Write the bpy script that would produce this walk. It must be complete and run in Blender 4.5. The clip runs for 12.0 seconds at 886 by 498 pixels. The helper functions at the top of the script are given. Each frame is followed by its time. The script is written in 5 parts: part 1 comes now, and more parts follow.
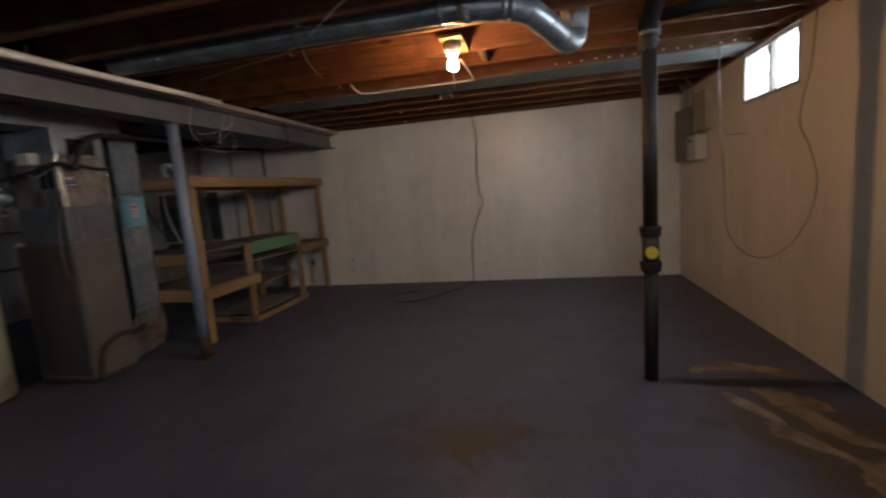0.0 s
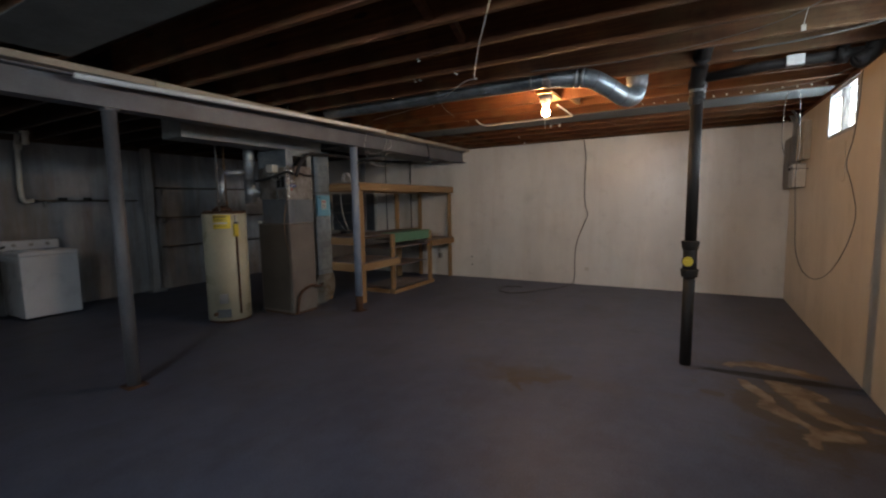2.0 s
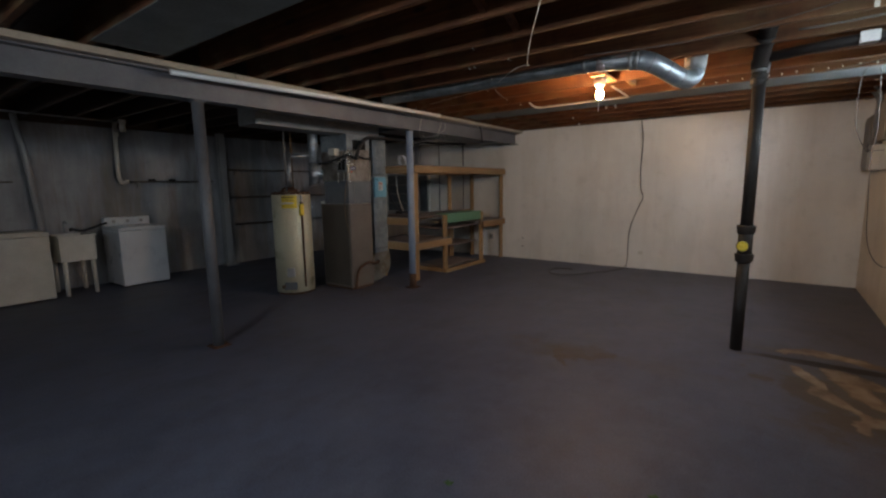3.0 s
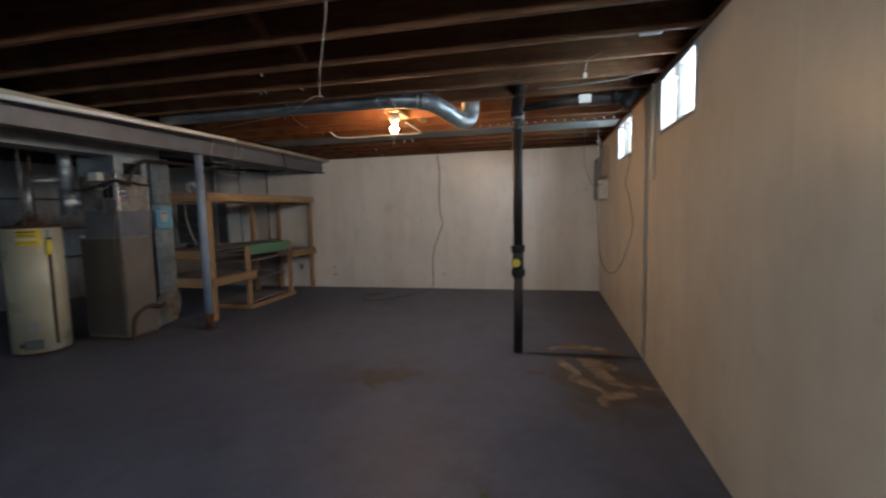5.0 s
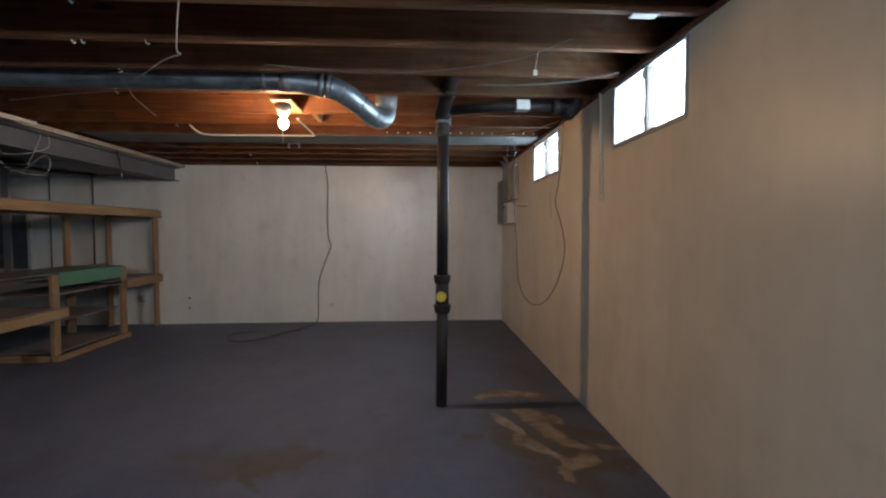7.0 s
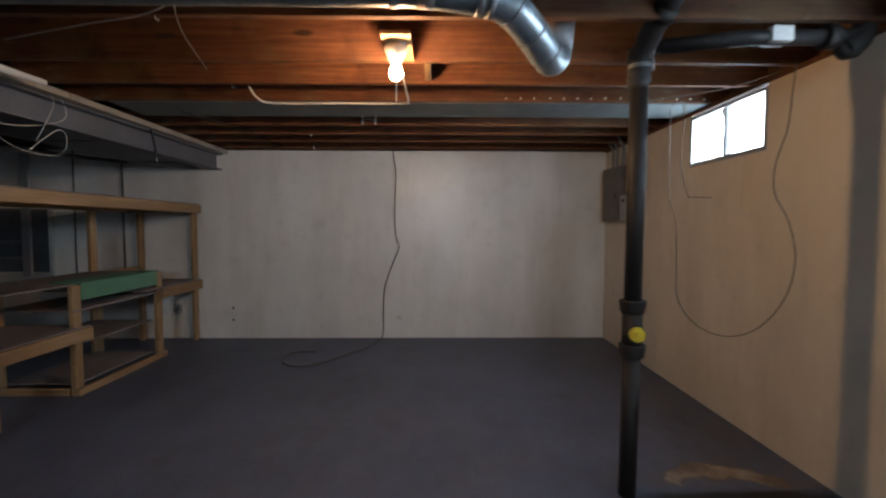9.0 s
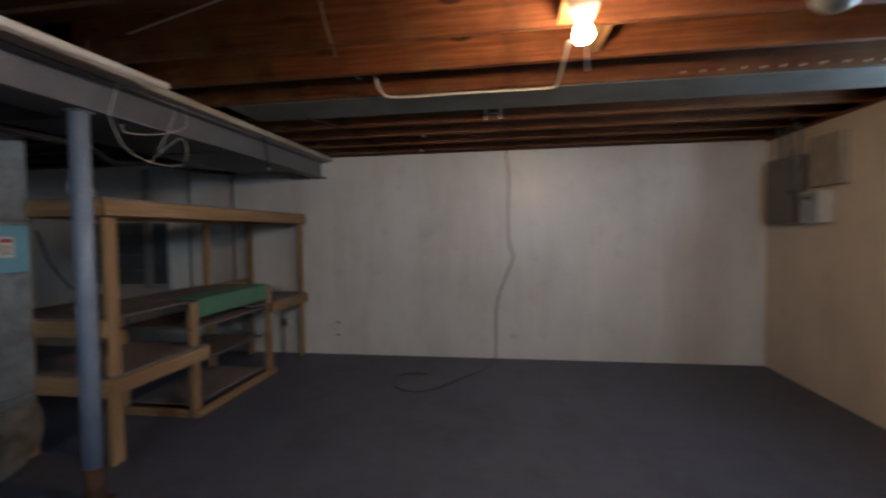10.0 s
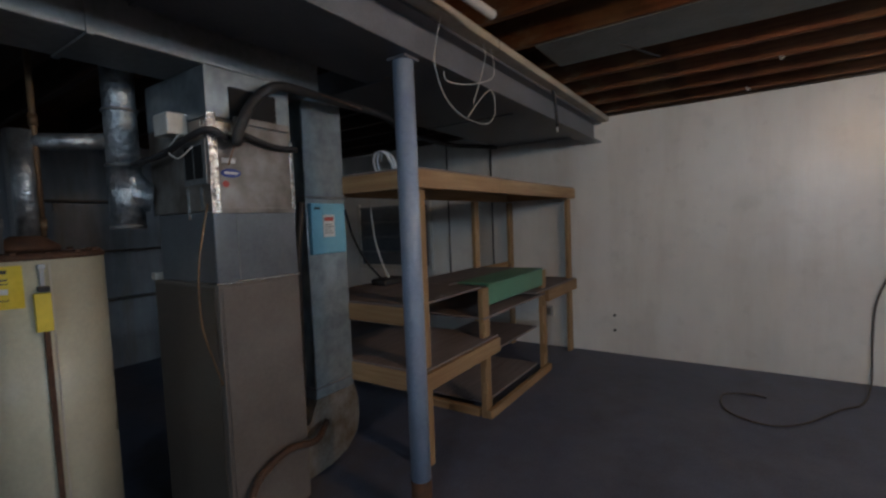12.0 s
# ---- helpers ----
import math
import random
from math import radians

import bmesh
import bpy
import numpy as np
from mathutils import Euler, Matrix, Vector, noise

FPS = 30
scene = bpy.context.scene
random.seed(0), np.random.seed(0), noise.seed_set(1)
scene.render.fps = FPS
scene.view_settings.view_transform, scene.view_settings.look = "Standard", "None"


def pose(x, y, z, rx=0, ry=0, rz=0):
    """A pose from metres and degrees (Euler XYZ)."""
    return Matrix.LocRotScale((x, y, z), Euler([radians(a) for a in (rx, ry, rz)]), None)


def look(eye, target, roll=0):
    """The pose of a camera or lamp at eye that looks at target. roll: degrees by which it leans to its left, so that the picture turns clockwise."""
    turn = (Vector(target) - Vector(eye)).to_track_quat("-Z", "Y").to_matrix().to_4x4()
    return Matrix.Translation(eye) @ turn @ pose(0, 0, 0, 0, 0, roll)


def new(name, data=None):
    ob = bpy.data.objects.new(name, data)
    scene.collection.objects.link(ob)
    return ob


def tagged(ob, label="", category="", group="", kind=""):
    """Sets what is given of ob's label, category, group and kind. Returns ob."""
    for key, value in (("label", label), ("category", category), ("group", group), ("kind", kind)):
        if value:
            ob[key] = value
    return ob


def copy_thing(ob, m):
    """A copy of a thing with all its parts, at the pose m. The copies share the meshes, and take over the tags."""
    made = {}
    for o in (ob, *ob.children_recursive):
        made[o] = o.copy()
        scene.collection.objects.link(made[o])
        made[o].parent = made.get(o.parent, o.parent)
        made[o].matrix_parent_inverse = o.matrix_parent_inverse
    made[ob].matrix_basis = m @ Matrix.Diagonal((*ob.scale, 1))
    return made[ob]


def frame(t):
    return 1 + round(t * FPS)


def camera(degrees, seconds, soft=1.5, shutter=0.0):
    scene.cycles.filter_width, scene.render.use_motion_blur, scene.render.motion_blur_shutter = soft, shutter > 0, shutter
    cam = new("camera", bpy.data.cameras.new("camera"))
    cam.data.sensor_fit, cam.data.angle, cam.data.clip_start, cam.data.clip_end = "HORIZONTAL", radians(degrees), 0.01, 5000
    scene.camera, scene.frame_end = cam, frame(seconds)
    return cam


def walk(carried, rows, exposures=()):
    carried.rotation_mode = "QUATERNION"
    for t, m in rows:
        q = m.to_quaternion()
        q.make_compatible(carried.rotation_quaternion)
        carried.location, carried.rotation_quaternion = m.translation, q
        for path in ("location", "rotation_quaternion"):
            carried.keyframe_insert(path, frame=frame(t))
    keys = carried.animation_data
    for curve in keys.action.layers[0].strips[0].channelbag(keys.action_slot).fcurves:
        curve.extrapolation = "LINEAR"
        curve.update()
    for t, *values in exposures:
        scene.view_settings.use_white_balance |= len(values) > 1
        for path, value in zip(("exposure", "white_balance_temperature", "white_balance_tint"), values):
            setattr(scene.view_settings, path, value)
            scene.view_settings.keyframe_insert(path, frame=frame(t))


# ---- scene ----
cam = camera(89.7, 12.0, soft=2.2, shutter=0.5)
PATH = [
    (0, (0.206, 0.185, 1.368), (-0.23, 2.119, 1.105), -4.4),
    (0.5, (0.343, -0.059, 1.404), (-0.351, 1.804, 1.182), -2.1),
    (1, (0.546, -0.319, 1.416), (-0.198, 1.527, 1.22), -2.1),
    (1.5, (0.784, -0.599, 1.361), (-0.078, 1.177, 1.041), -1.3),
    (2, (0.914, -0.868, 1.373), (-0.066, 0.863, 1.171), -1.1),
    (2.5, (0.962, -1.074, 1.356), (-0.075, 0.597, 0.989), 0.3),
    (3, (1.022, -1.041, 1.387), (-0.147, 0.558, 1.105), -0.9),
    (3.5, (1.0, -1.076, 1.405), (-0.145, 0.554, 1.227), -0.2),
    (5.5, (1.168, -0.929, 1.385), (0.875, 1.041, 1.202), -1.6),
    (6, (1.088, -0.68, 1.381), (0.825, 1.297, 1.237), -1.9),
    (6.5, (0.917, -0.415, 1.37), (0.963, 1.583, 1.274), -1.8),
    (8.5, (0.037, 0.576, 1.415), (0.202, 2.568, 1.347), 1.2),
    (9, (-0.121, 0.989, 1.41), (-0.095, 2.987, 1.311), 0.1),
    (9.5, (-0.361, 1.273, 1.401), (-0.319, 3.267, 1.252), -0.2),
    (10, (-0.623, 1.518, 1.44), (-0.925, 3.494, 1.369), -0.8),
    (10.5, (-0.989, 1.779, 1.351), (-1.78, 3.614, 1.26), -2.4),
    (11, (-1.249, 1.924, 1.389), (-2.432, 3.536, 1.328), -2.3),
    (11.5, (-1.497, 1.975, 1.406), (-2.56, 3.668, 1.355), -2.9),
    (12, (-1.633, 1.988, 1.388), (-2.747, 3.645, 1.267), -2.3),
]
# the film camera darkens a little as bulb and windows fill its view
EXPOSURES = [(0, -0.72, 7200, 16), (0.5, -0.45, 7050, 14), (2, -0.25, 6900, 13), (3.5, -0.18, 6800, 12), (5.5, -0.12, 6500, 10), (6.5, -0.1, 6300, 10),
             (8.5, -0.2, 6050, 10), (10, -0.36, 6100, 11), (12, -0.18, 5950, 9)]
walk(cam, [(t, look(eye, target, roll)) for t, eye, target, roll in PATH], EXPOSURES)

# world, sun and large lights
WINDOW_W = 31.0
SOUTH_W, WEST_FILL_W = 120.0, 9.0
BULB_E = 1050.0
WINDOW_C, WINDOW_TILT = (0.68, 0.85, 1.0), 1.1
world = bpy.data.worlds.new("world")
scene.world = world
world.use_nodes = True
wn = world.node_tree.nodes
sky = wn.new("ShaderNodeTexSky")
sky.sky_type, sky.sun_disc = "NISHITA", False
sky.sun_elevation, sky.sun_rotation = radians(48), radians(150)
world.node_tree.links.new(sky.outputs[0], wn["Background"].inputs[0])
wn["Background"].inputs[1].default_value = 0.12
sun = new("sun", bpy.data.lights.new("sun", "SUN"))
sun.data.energy, sun.data.angle, sun.data.color = 3.0, radians(0.5), (1.0, 0.95, 0.88)
sun.matrix_world = look((0, 0, 10), (0.9, 1.2, 8.2))
scene.view_settings.exposure = 0.0

# sizes of the place
EAST, WEST, NORTH, SOUTH = 2.0, -7.05, 6.6, -3.0
TOP, JOIST = 2.36, 0.235
WIN = [(1.895, 2.70, 1.92, 2.328), (3.86, 4.72, 1.91, 2.316)]
BEAM = -2.865


# ---------- materials ----------
def nodes_of(name):
    m = bpy.data.materials.new(name)
    m.use_nodes = True
    return m, m.node_tree, m.node_tree.nodes["Principled BSDF"]


def ramp(nt, fac, stops):
    r = nt.nodes.new("ShaderNodeValToRGB")
    while len(r.color_ramp.elements) < len(stops):
        r.color_ramp.elements.new(0.5)
    for e, (p, c) in zip(r.color_ramp.elements, stops):
        e.position, e.color = p, (*c, 1) if len(c) == 3 else c
    nt.links.new(fac, r.inputs[0])
    return r.outputs[0]


def noise_tex(nt, scale, detail=4.0, stretch=(1, 1, 1), rough=0.55, where="Object"):
    tc, mp, n = nt.nodes.new("ShaderNodeTexCoord"), nt.nodes.new("ShaderNodeMapping"), nt.nodes.new("ShaderNodeTexNoise")
    mp.inputs["Scale"].default_value = stretch
    n.inputs["Scale"].default_value, n.inputs["Detail"].default_value, n.inputs["Roughness"].default_value = scale, detail, rough
    nt.links.new(tc.outputs[where], mp.inputs[0])
    nt.links.new(mp.outputs[0], n.inputs[0])
    return n.outputs["Fac"]


def mixc(nt, fac, a, b, mode="MIX"):
    m = nt.nodes.new("ShaderNodeMix")
    m.data_type, m.blend_type = "RGBA", mode
    for k, v in ((0, fac), (6, a), (7, b)):
        if isinstance(v, (int, float)):
            m.inputs[k].default_value = v
        elif isinstance(v, tuple):
            m.inputs[k].default_value = (*v, 1)
        else:
            nt.links.new(v, m.inputs[k])
    return m.outputs[2]


def math_node(nt, op, a, b=0.0, c=0.0):
    m = nt.nodes.new("ShaderNodeMath")
    m.operation = op
    for k, v in enumerate((a, b, c)):
        if isinstance(v, (int, float)):
            m.inputs[k].default_value = v
        else:
            nt.links.new(v, m.inputs[k])
    return m.outputs[0]


def bump(nt, bsdf, height, strength, dist=0.01):
    b = nt.nodes.new("ShaderNodeBump")
    b.inputs["Strength"].default_value, b.inputs["Distance"].default_value = strength, dist
    nt.links.new(height, b.inputs["Height"])
    nt.links.new(b.outputs[0], bsdf.inputs["Normal"])


def surface(name, dark, light, scale=3.0, rough=0.5, metal=0.0, bumps=0.15, fine=60.0, stretch=(1, 1, 1), rvar=0.12, dist=0.004):
    """A worn surface: broad mottling, fine grain, uneven gloss."""
    m, nt, b = nodes_of(name)
    big = noise_tex(nt, scale, 5, stretch)
    small = noise_tex(nt, fine, 3, stretch)
    col = ramp(nt, big, [(0.32, dark), (0.68, light)])
    col = mixc(nt, 0.25, col, ramp(nt, small, [(0.3, tuple(c * 0.72 for c in dark)), (0.7, light)]))
    nt.links.new(col, b.inputs["Base Color"])
    r = nt.nodes.new("ShaderNodeMapRange")
    r.inputs[3].default_value, r.inputs[4].default_value = max(0.04, rough - rvar), min(1, rough + rvar)
    nt.links.new(big, r.inputs[0])
    nt.links.new(r.outputs[0], b.inputs["Roughness"])
    b.inputs["Metallic"].default_value = metal
    bump(nt, b, small, bumps, dist)
    return m


def wood(name, dark, light, axis=0, rough=0.65, knots=True):
    """Sawn timber with grain along one axis, tinted piece by piece, with knots."""
    m, nt, b = nodes_of(name)
    st = [14, 14, 14]
    st[axis] = 0.7
    grain = noise_tex(nt, 3.0, 6, st, 0.6)
    broad = noise_tex(nt, 1.1, 3)
    col = ramp(nt, grain, [(0.3, dark), (0.55, tuple((a + c) / 2 for a, c in zip(dark, light))), (0.72, light)])
    info = nt.nodes.new("ShaderNodeObjectInfo")
    tone = ramp(nt, info.outputs["Random"], [(0, (0.72, 0.70, 0.68)), (0.5, (0.92, 0.9, 0.88)), (1, (1, 1, 1))])
    col = mixc(nt, 1.0, col, tone, "MULTIPLY")
    col = mixc(nt, ramp(nt, broad, [(0.35, (0, 0, 0)), (0.75, (0.6, 0.6, 0.6))]), col, tuple(c * 0.6 for c in dark))
    if knots:
        tc, mp, v = nt.nodes.new("ShaderNodeTexCoord"), nt.nodes.new("ShaderNodeMapping"), nt.nodes.new("ShaderNodeTexVoronoi")
        ks = [7, 7, 7]
        ks[axis] = 2.2
        mp.inputs["Scale"].default_value = ks
        nt.links.new(tc.outputs["Object"], mp.inputs[0])
        nt.links.new(mp.outputs[0], v.inputs[0])
        v.inputs["Scale"].default_value = 0.8
        spot = ramp(nt, v.outputs["Distance"], [(0.07, (1, 1, 1)), (0.13, (0, 0, 0))])
        col = mixc(nt, spot, col, tuple(c * 0.35 for c in dark))
    if name == "joist_timber":
        age = ramp(nt, noise_tex(nt, 1.1, 6, (1, 1, 1), 0.65), [(0.48, (0, 0, 0)), (0.68, (0.55, 0.55, 0.55))])
        col = mixc(nt, age, col, (0.155, 0.108, 0.048))
        pale = ramp(nt, noise_tex(nt, 0.9, 7, (1, 1, 1.6), 0.7), [(0.60, (0, 0, 0)), (0.70, (0.5, 0.5, 0.5))])
        col = mixc(nt, pale, col, (0.26, 0.22, 0.14))
        soot = ramp(nt, noise_tex(nt, 2.6, 5, (1, 1, 1), 0.6), [(0.34, (0.55, 0.5, 0.48)), (0.5, (1, 1, 1))])
        col = mixc(nt, 1.0, col, soot, "MULTIPLY")
    nt.links.new(col, b.inputs["Base Color"])
    b.inputs["Roughness"].default_value = rough
    bump(nt, b, grain, 0.35, 0.003)
    return m


def floor_material():
    """Slate-blue floor paint, worn through to rusty and sandy concrete in places."""
    m, nt, b = nodes_of("floor_paint")
    geo = nt.nodes.new("ShaderNodeNewGeometry")
    sep = nt.nodes.new("ShaderNodeSeparateXYZ")
    nt.links.new(geo.outputs["Position"], sep.inputs[0])
    X, Y = sep.outputs[0], sep.outputs[1]
    n1, n2, n3 = noise_tex(nt, 0.9, 6), noise_tex(nt, 7, 6), noise_tex(nt, 90, 2)
    n4 = noise_tex(nt, 3.2, 8, (1, 1, 1), 0.7)
    n5 = noise_tex(nt, 5.0, 3, (1.0, 1.3, 1), 0.55)
    col = ramp(nt, n1, [(0.3, FLOOR_A), (0.7, FLOOR_B)])
    col = mixc(nt, ramp(nt, noise_tex(nt, 2.3, 7, (1, 1, 1), 0.68), [(0.42, (0, 0, 0)), (0.66, (0.75, 0.75, 0.75))]), col, (0.125, 0.132, 0.172))
    col = mixc(nt, ramp(nt, noise_tex(nt, 1.7, 8, (1.6, 0.8, 1), 0.7), [(0.50, (0, 0, 0)), (0.70, (0.7, 0.7, 0.7))]), col, (0.044, 0.043, 0.050))
    col = mixc(nt, 0.35, col, ramp(nt, n2, [(0.35, tuple(c * 0.7 for c in FLOOR_A)), (0.7, FLOOR_B)]))
    col = mixc(nt, 0.15, col, ramp(nt, n3, [(0.4, tuple(c * 0.5 for c in FLOOR_A)), (0.6, tuple(c * 1.3 for c in FLOOR_B))]))

    def blob(cx, cy, rx, ry, edge, soft, nz, amount):
        dx = math_node(nt, "DIVIDE", math_node(nt, "SUBTRACT", X, cx), rx)
        dy = math_node(nt, "DIVIDE", math_node(nt, "SUBTRACT", Y, cy), ry)
        d = math_node(nt, "SQRT", math_node(nt, "ADD", math_node(nt, "MULTIPLY", dx, dx), math_node(nt, "MULTIPLY", dy, dy)))
        d = math_node(nt, "ADD", d, math_node(nt, "MULTIPLY", math_node(nt, "SUBTRACT", nz, 0.5), amount))
        return ramp(nt, d, [(max(0.0, edge - soft), (1, 1, 1)), (edge, (0, 0, 0))])
    brown = (0.078, 0.064, 0.052)
    for cx, cy, rx, ry, k in STAINS:
        col = mixc(nt, mixc(nt, 1.0, blob(cx, cy, rx, ry, 0.9, 0.7, n4, 3.6), (k, k, k), "MULTIPLY"), col, brown)
    dust = ramp(nt, n4, [(0.52, (0, 0, 0)), (0.72, (0.16, 0.16, 0.16))])
    col = mixc(nt, dust, col, (0.12, 0.10, 0.085))
    w1, w2 = noise_tex(nt, 3.0, 4, (1, 1, 1), 0.6), noise_tex(nt, 3.7, 4, (1.1, 0.9, 1), 0.6)
    XW = math_node(nt, "ADD", X, math_node(nt, "MULTIPLY", math_node(nt, "SUBTRACT", w1, 0.5), 0.26))
    YW = math_node(nt, "ADD", Y, math_node(nt, "MULTIPLY", math_node(nt, "SUBTRACT", w2, 0.5), 0.24))
    def strokes(list_of):
        near = None
        for ax, ay, bx, by, r in list_of:
            lx, ly = bx - ax, by - ay
            u, v = math_node(nt, "SUBTRACT", XW, ax), math_node(nt, "SUBTRACT", YW, ay)
            h = math_node(nt, "DIVIDE", math_node(nt, "ADD", math_node(nt, "MULTIPLY", u, lx), math_node(nt, "MULTIPLY", v, ly)), lx * lx + ly * ly)
            h = math_node(nt, "MAXIMUM", math_node(nt, "MINIMUM", h, 1.0), 0.0)
            p, q = math_node(nt, "SUBTRACT", u, math_node(nt, "MULTIPLY", h, lx)), math_node(nt, "SUBTRACT", v, math_node(nt, "MULTIPLY", h, ly))
            d = math_node(nt, "SQRT", math_node(nt, "ADD", math_node(nt, "MULTIPLY", p, p), math_node(nt, "MULTIPLY", q, q)))
            d = math_node(nt, "DIVIDE", d, r)
            near = d if near is None else math_node(nt, "MINIMUM", near, d)
        return near
    curl = math_node(nt, "ADD", strokes(CURLS), math_node(nt, "MULTIPLY", math_node(nt, "SUBTRACT", n4, 0.5), 3.4))
    col = mixc(nt, ramp(nt, curl, [(0.55, (0.8, 0.8, 0.8)), (1.5, (0, 0, 0))]), col, (0.076, 0.060, 0.045))
    bare = strokes(PATCHES)
    bare = math_node(nt, "ADD", bare, math_node(nt, "MULTIPLY", math_node(nt, "SUBTRACT", n4, 0.5), 1.6))
    rim = ramp(nt, bare, [(0.9, (0.85, 0.85, 0.85)), (2.5, (0, 0, 0))])
    col = mixc(nt, rim, col, (0.092, 0.068, 0.048))
    col = mixc(nt, ramp(nt, bare, [(0.65, (1, 1, 1)), (1.05, (0, 0, 0))]), col, ramp(nt, n2, [(0.36, (0.13, 0.088, 0.058)), (0.5, (0.23, 0.18, 0.125)), (0.66, (0.32, 0.275, 0.21))]))
    # Dark band painted along the shadow the stack casts from the bulb.
    stack_shadow = mixc(nt, 1.0, blob(1.5, 3.22, 0.62, 0.075, 1.1, 0.45, n5, 0.9), (0.97, 0.97, 0.97), "MULTIPLY")
    col = mixc(nt, stack_shadow, col, (0.022, 0.017, 0.016))
    nt.links.new(col, b.inputs["Base Color"])
    r = nt.nodes.new("ShaderNodeMapRange")
    r.inputs[3].default_value, r.inputs[4].default_value = 0.42, 0.68
    b.inputs["Specular IOR Level"].default_value = 0.5
    nt.links.new(n2, r.inputs[0])
    nt.links.new(r.outputs[0], b.inputs["Roughness"])
    bump(nt, b, math_node(nt, "ADD", n2, math_node(nt, "MULTIPLY", n4, 1.5)), 0.22, 0.012)
    return m


def wall_material(name, a, c, gloss=0.42, streak=0.35, stain=(0.42, 0.36, 0.28), stained=0.22):
    """Painted poured concrete: rolled paint with faint form marks, grime and vertical runs."""
    m, nt, b = nodes_of(name)
    broad, mid, fine = noise_tex(nt, 0.7, 4), noise_tex(nt, 4.5, 6), noise_tex(nt, 130, 2)
    runs = noise_tex(nt, 0.8, 5, (3.1, 3.1, 0.5))
    col = ramp(nt, broad, [(0.3, a), (0.7, c)])
    col = mixc(nt, streak, col, ramp(nt, runs, [(0.35, tuple(v * 0.78 for v in a)), (0.6, c)]))
    col = mixc(nt, ramp(nt, mid, [(0.58, (0, 0, 0)), (0.8, (0.35, 0.35, 0.35))]), col, tuple(v * 0.62 for v in a))
    drips = ramp(nt, noise_tex(nt, 1.3, 7, (2.6, 2.6, 0.35), 0.68), [(0.50, (0, 0, 0)), (0.68, (stained, stained, stained))])
    col = mixc(nt, drips, col, stain)
    lumps = ramp(nt, noise_tex(nt, 1.9, 6, (1, 1, 1), 0.6), [(0.36, (0.78, 0.78, 0.79)), (0.6, (1, 1, 1))])
    col = mixc(nt, min(1.0, 0.1 + stained * 1.1), col, lumps, "MULTIPLY")
    nt.links.new(col, b.inputs["Base Color"])
    r = nt.nodes.new("ShaderNodeMapRange")
    r.inputs[3].default_value, r.inputs[4].default_value = gloss - 0.08, gloss + 0.14
    nt.links.new(mid, r.inputs[0])
    nt.links.new(r.outputs[0], b.inputs["Roughness"])
    h = math_node(nt, "ADD", math_node(nt, "MULTIPLY", mid, 1.2), math_node(nt, "MULTIPLY", fine, 0.12))
    bump(nt, b, math_node(nt, "ADD", h, math_node(nt, "ADD", math_node(nt, "MULTIPLY", runs, 1.0), math_node(nt, "MULTIPLY", noise_tex(nt, 1.6, 3), 1.2))), 0.32, 0.016)
    return m


def glow(name, color, strength):
    m, nt, b = nodes_of(name)
    b.inputs["Base Color"].default_value = (1, 1, 1, 1)
    b.inputs["Emission Color"].default_value = (*color, 1)
    b.inputs["Emission Strength"].default_value = strength
    return m


FLOOR_A, FLOOR_B = (0.056, 0.066, 0.102), (0.110, 0.127, 0.190)
STAINS = [(-0.35, 2.45, 0.5, 0.22, 0.7), (0.25, 2.5, 0.9, 0.16, 0.3), (1.5, 2.6, 0.55, 0.9, 0.75), (1.2, 3.4, 0.5, 0.12, 0.6),
          (-0.1, 1.1, 0.4, 0.2, 0.12), (-3.7, 3.3, 0.8, 0.9, 0.5), (1.65, 2.35, 0.35, 0.5, 0.8), (-0.42, 2.52, 0.16, 0.07, 0.9), (-0.2, 2.3, 0.14, 0.06, 0.9), (0.95, 2.9, 0.05, 0.05, 1.0)]
PATCHES = [(1.20, 3.38, 1.41, 3.50, 0.06), (1.41, 3.50, 1.76, 3.38, 0.075), (1.28, 3.05, 1.38, 2.67, 0.05), (1.38, 2.67, 1.55, 2.40, 0.055), (1.49, 3.10, 1.70, 2.94, 0.07),
           (1.52, 3.00, 1.63, 2.66, 0.085), (1.63, 2.66, 1.73, 2.52, 0.05), (1.73, 2.51, 1.98, 2.52, 0.03), (1.58, 2.33, 1.74, 2.38, 0.08), (1.54, 2.28, 1.52, 2.18, 0.05)]
CURLS = [(-0.36, 2.46, -0.26, 2.30, 0.045), (-0.26, 2.30, -0.16, 2.17, 0.06), (-0.24, 2.30, -0.10, 2.36, 0.05), (-0.10, 2.36, 0.12, 2.54, 0.05), (1.02, 2.73, 1.10, 2.71, 0.05),
         (1.45, 2.27, 1.97, 2.30, 0.11), (1.3, 2.8, 1.4, 2.5, 0.16), (1.75, 2.8, 1.9, 2.6, 0.12), (0.9, 3.2, 1.3, 3.25, 0.03)]
M_FLOOR = floor_material()
M_NORTH = wall_material("white_wall_paint", (0.67, 0.655, 0.615), (0.80, 0.785, 0.745), 0.28, 0.22, stained=0.2)
M_EAST = wall_material("cream_wall_paint", (0.67, 0.59, 0.475), (0.77, 0.685, 0.565), 0.34, 0.25)
# Old mottled white, darkened and blued to carry the utility side's dim daylight.
M_WEST = wall_material("dimmed_old_white_paint", (0.17, 0.185, 0.205), (0.43, 0.455, 0.49), 0.6, 0.6, (0.20, 0.165, 0.12), 0.75)
M_JOIST = wood("joist_timber", (0.085, 0.026, 0.009), (0.28, 0.113, 0.040), rough=0.85)
# Same joists over the utility side, their dimness put into the colour.
M_JOIST_DIM = wood("dimmed_joist_timber", (0.030, 0.016, 0.010), (0.07, 0.038, 0.022))
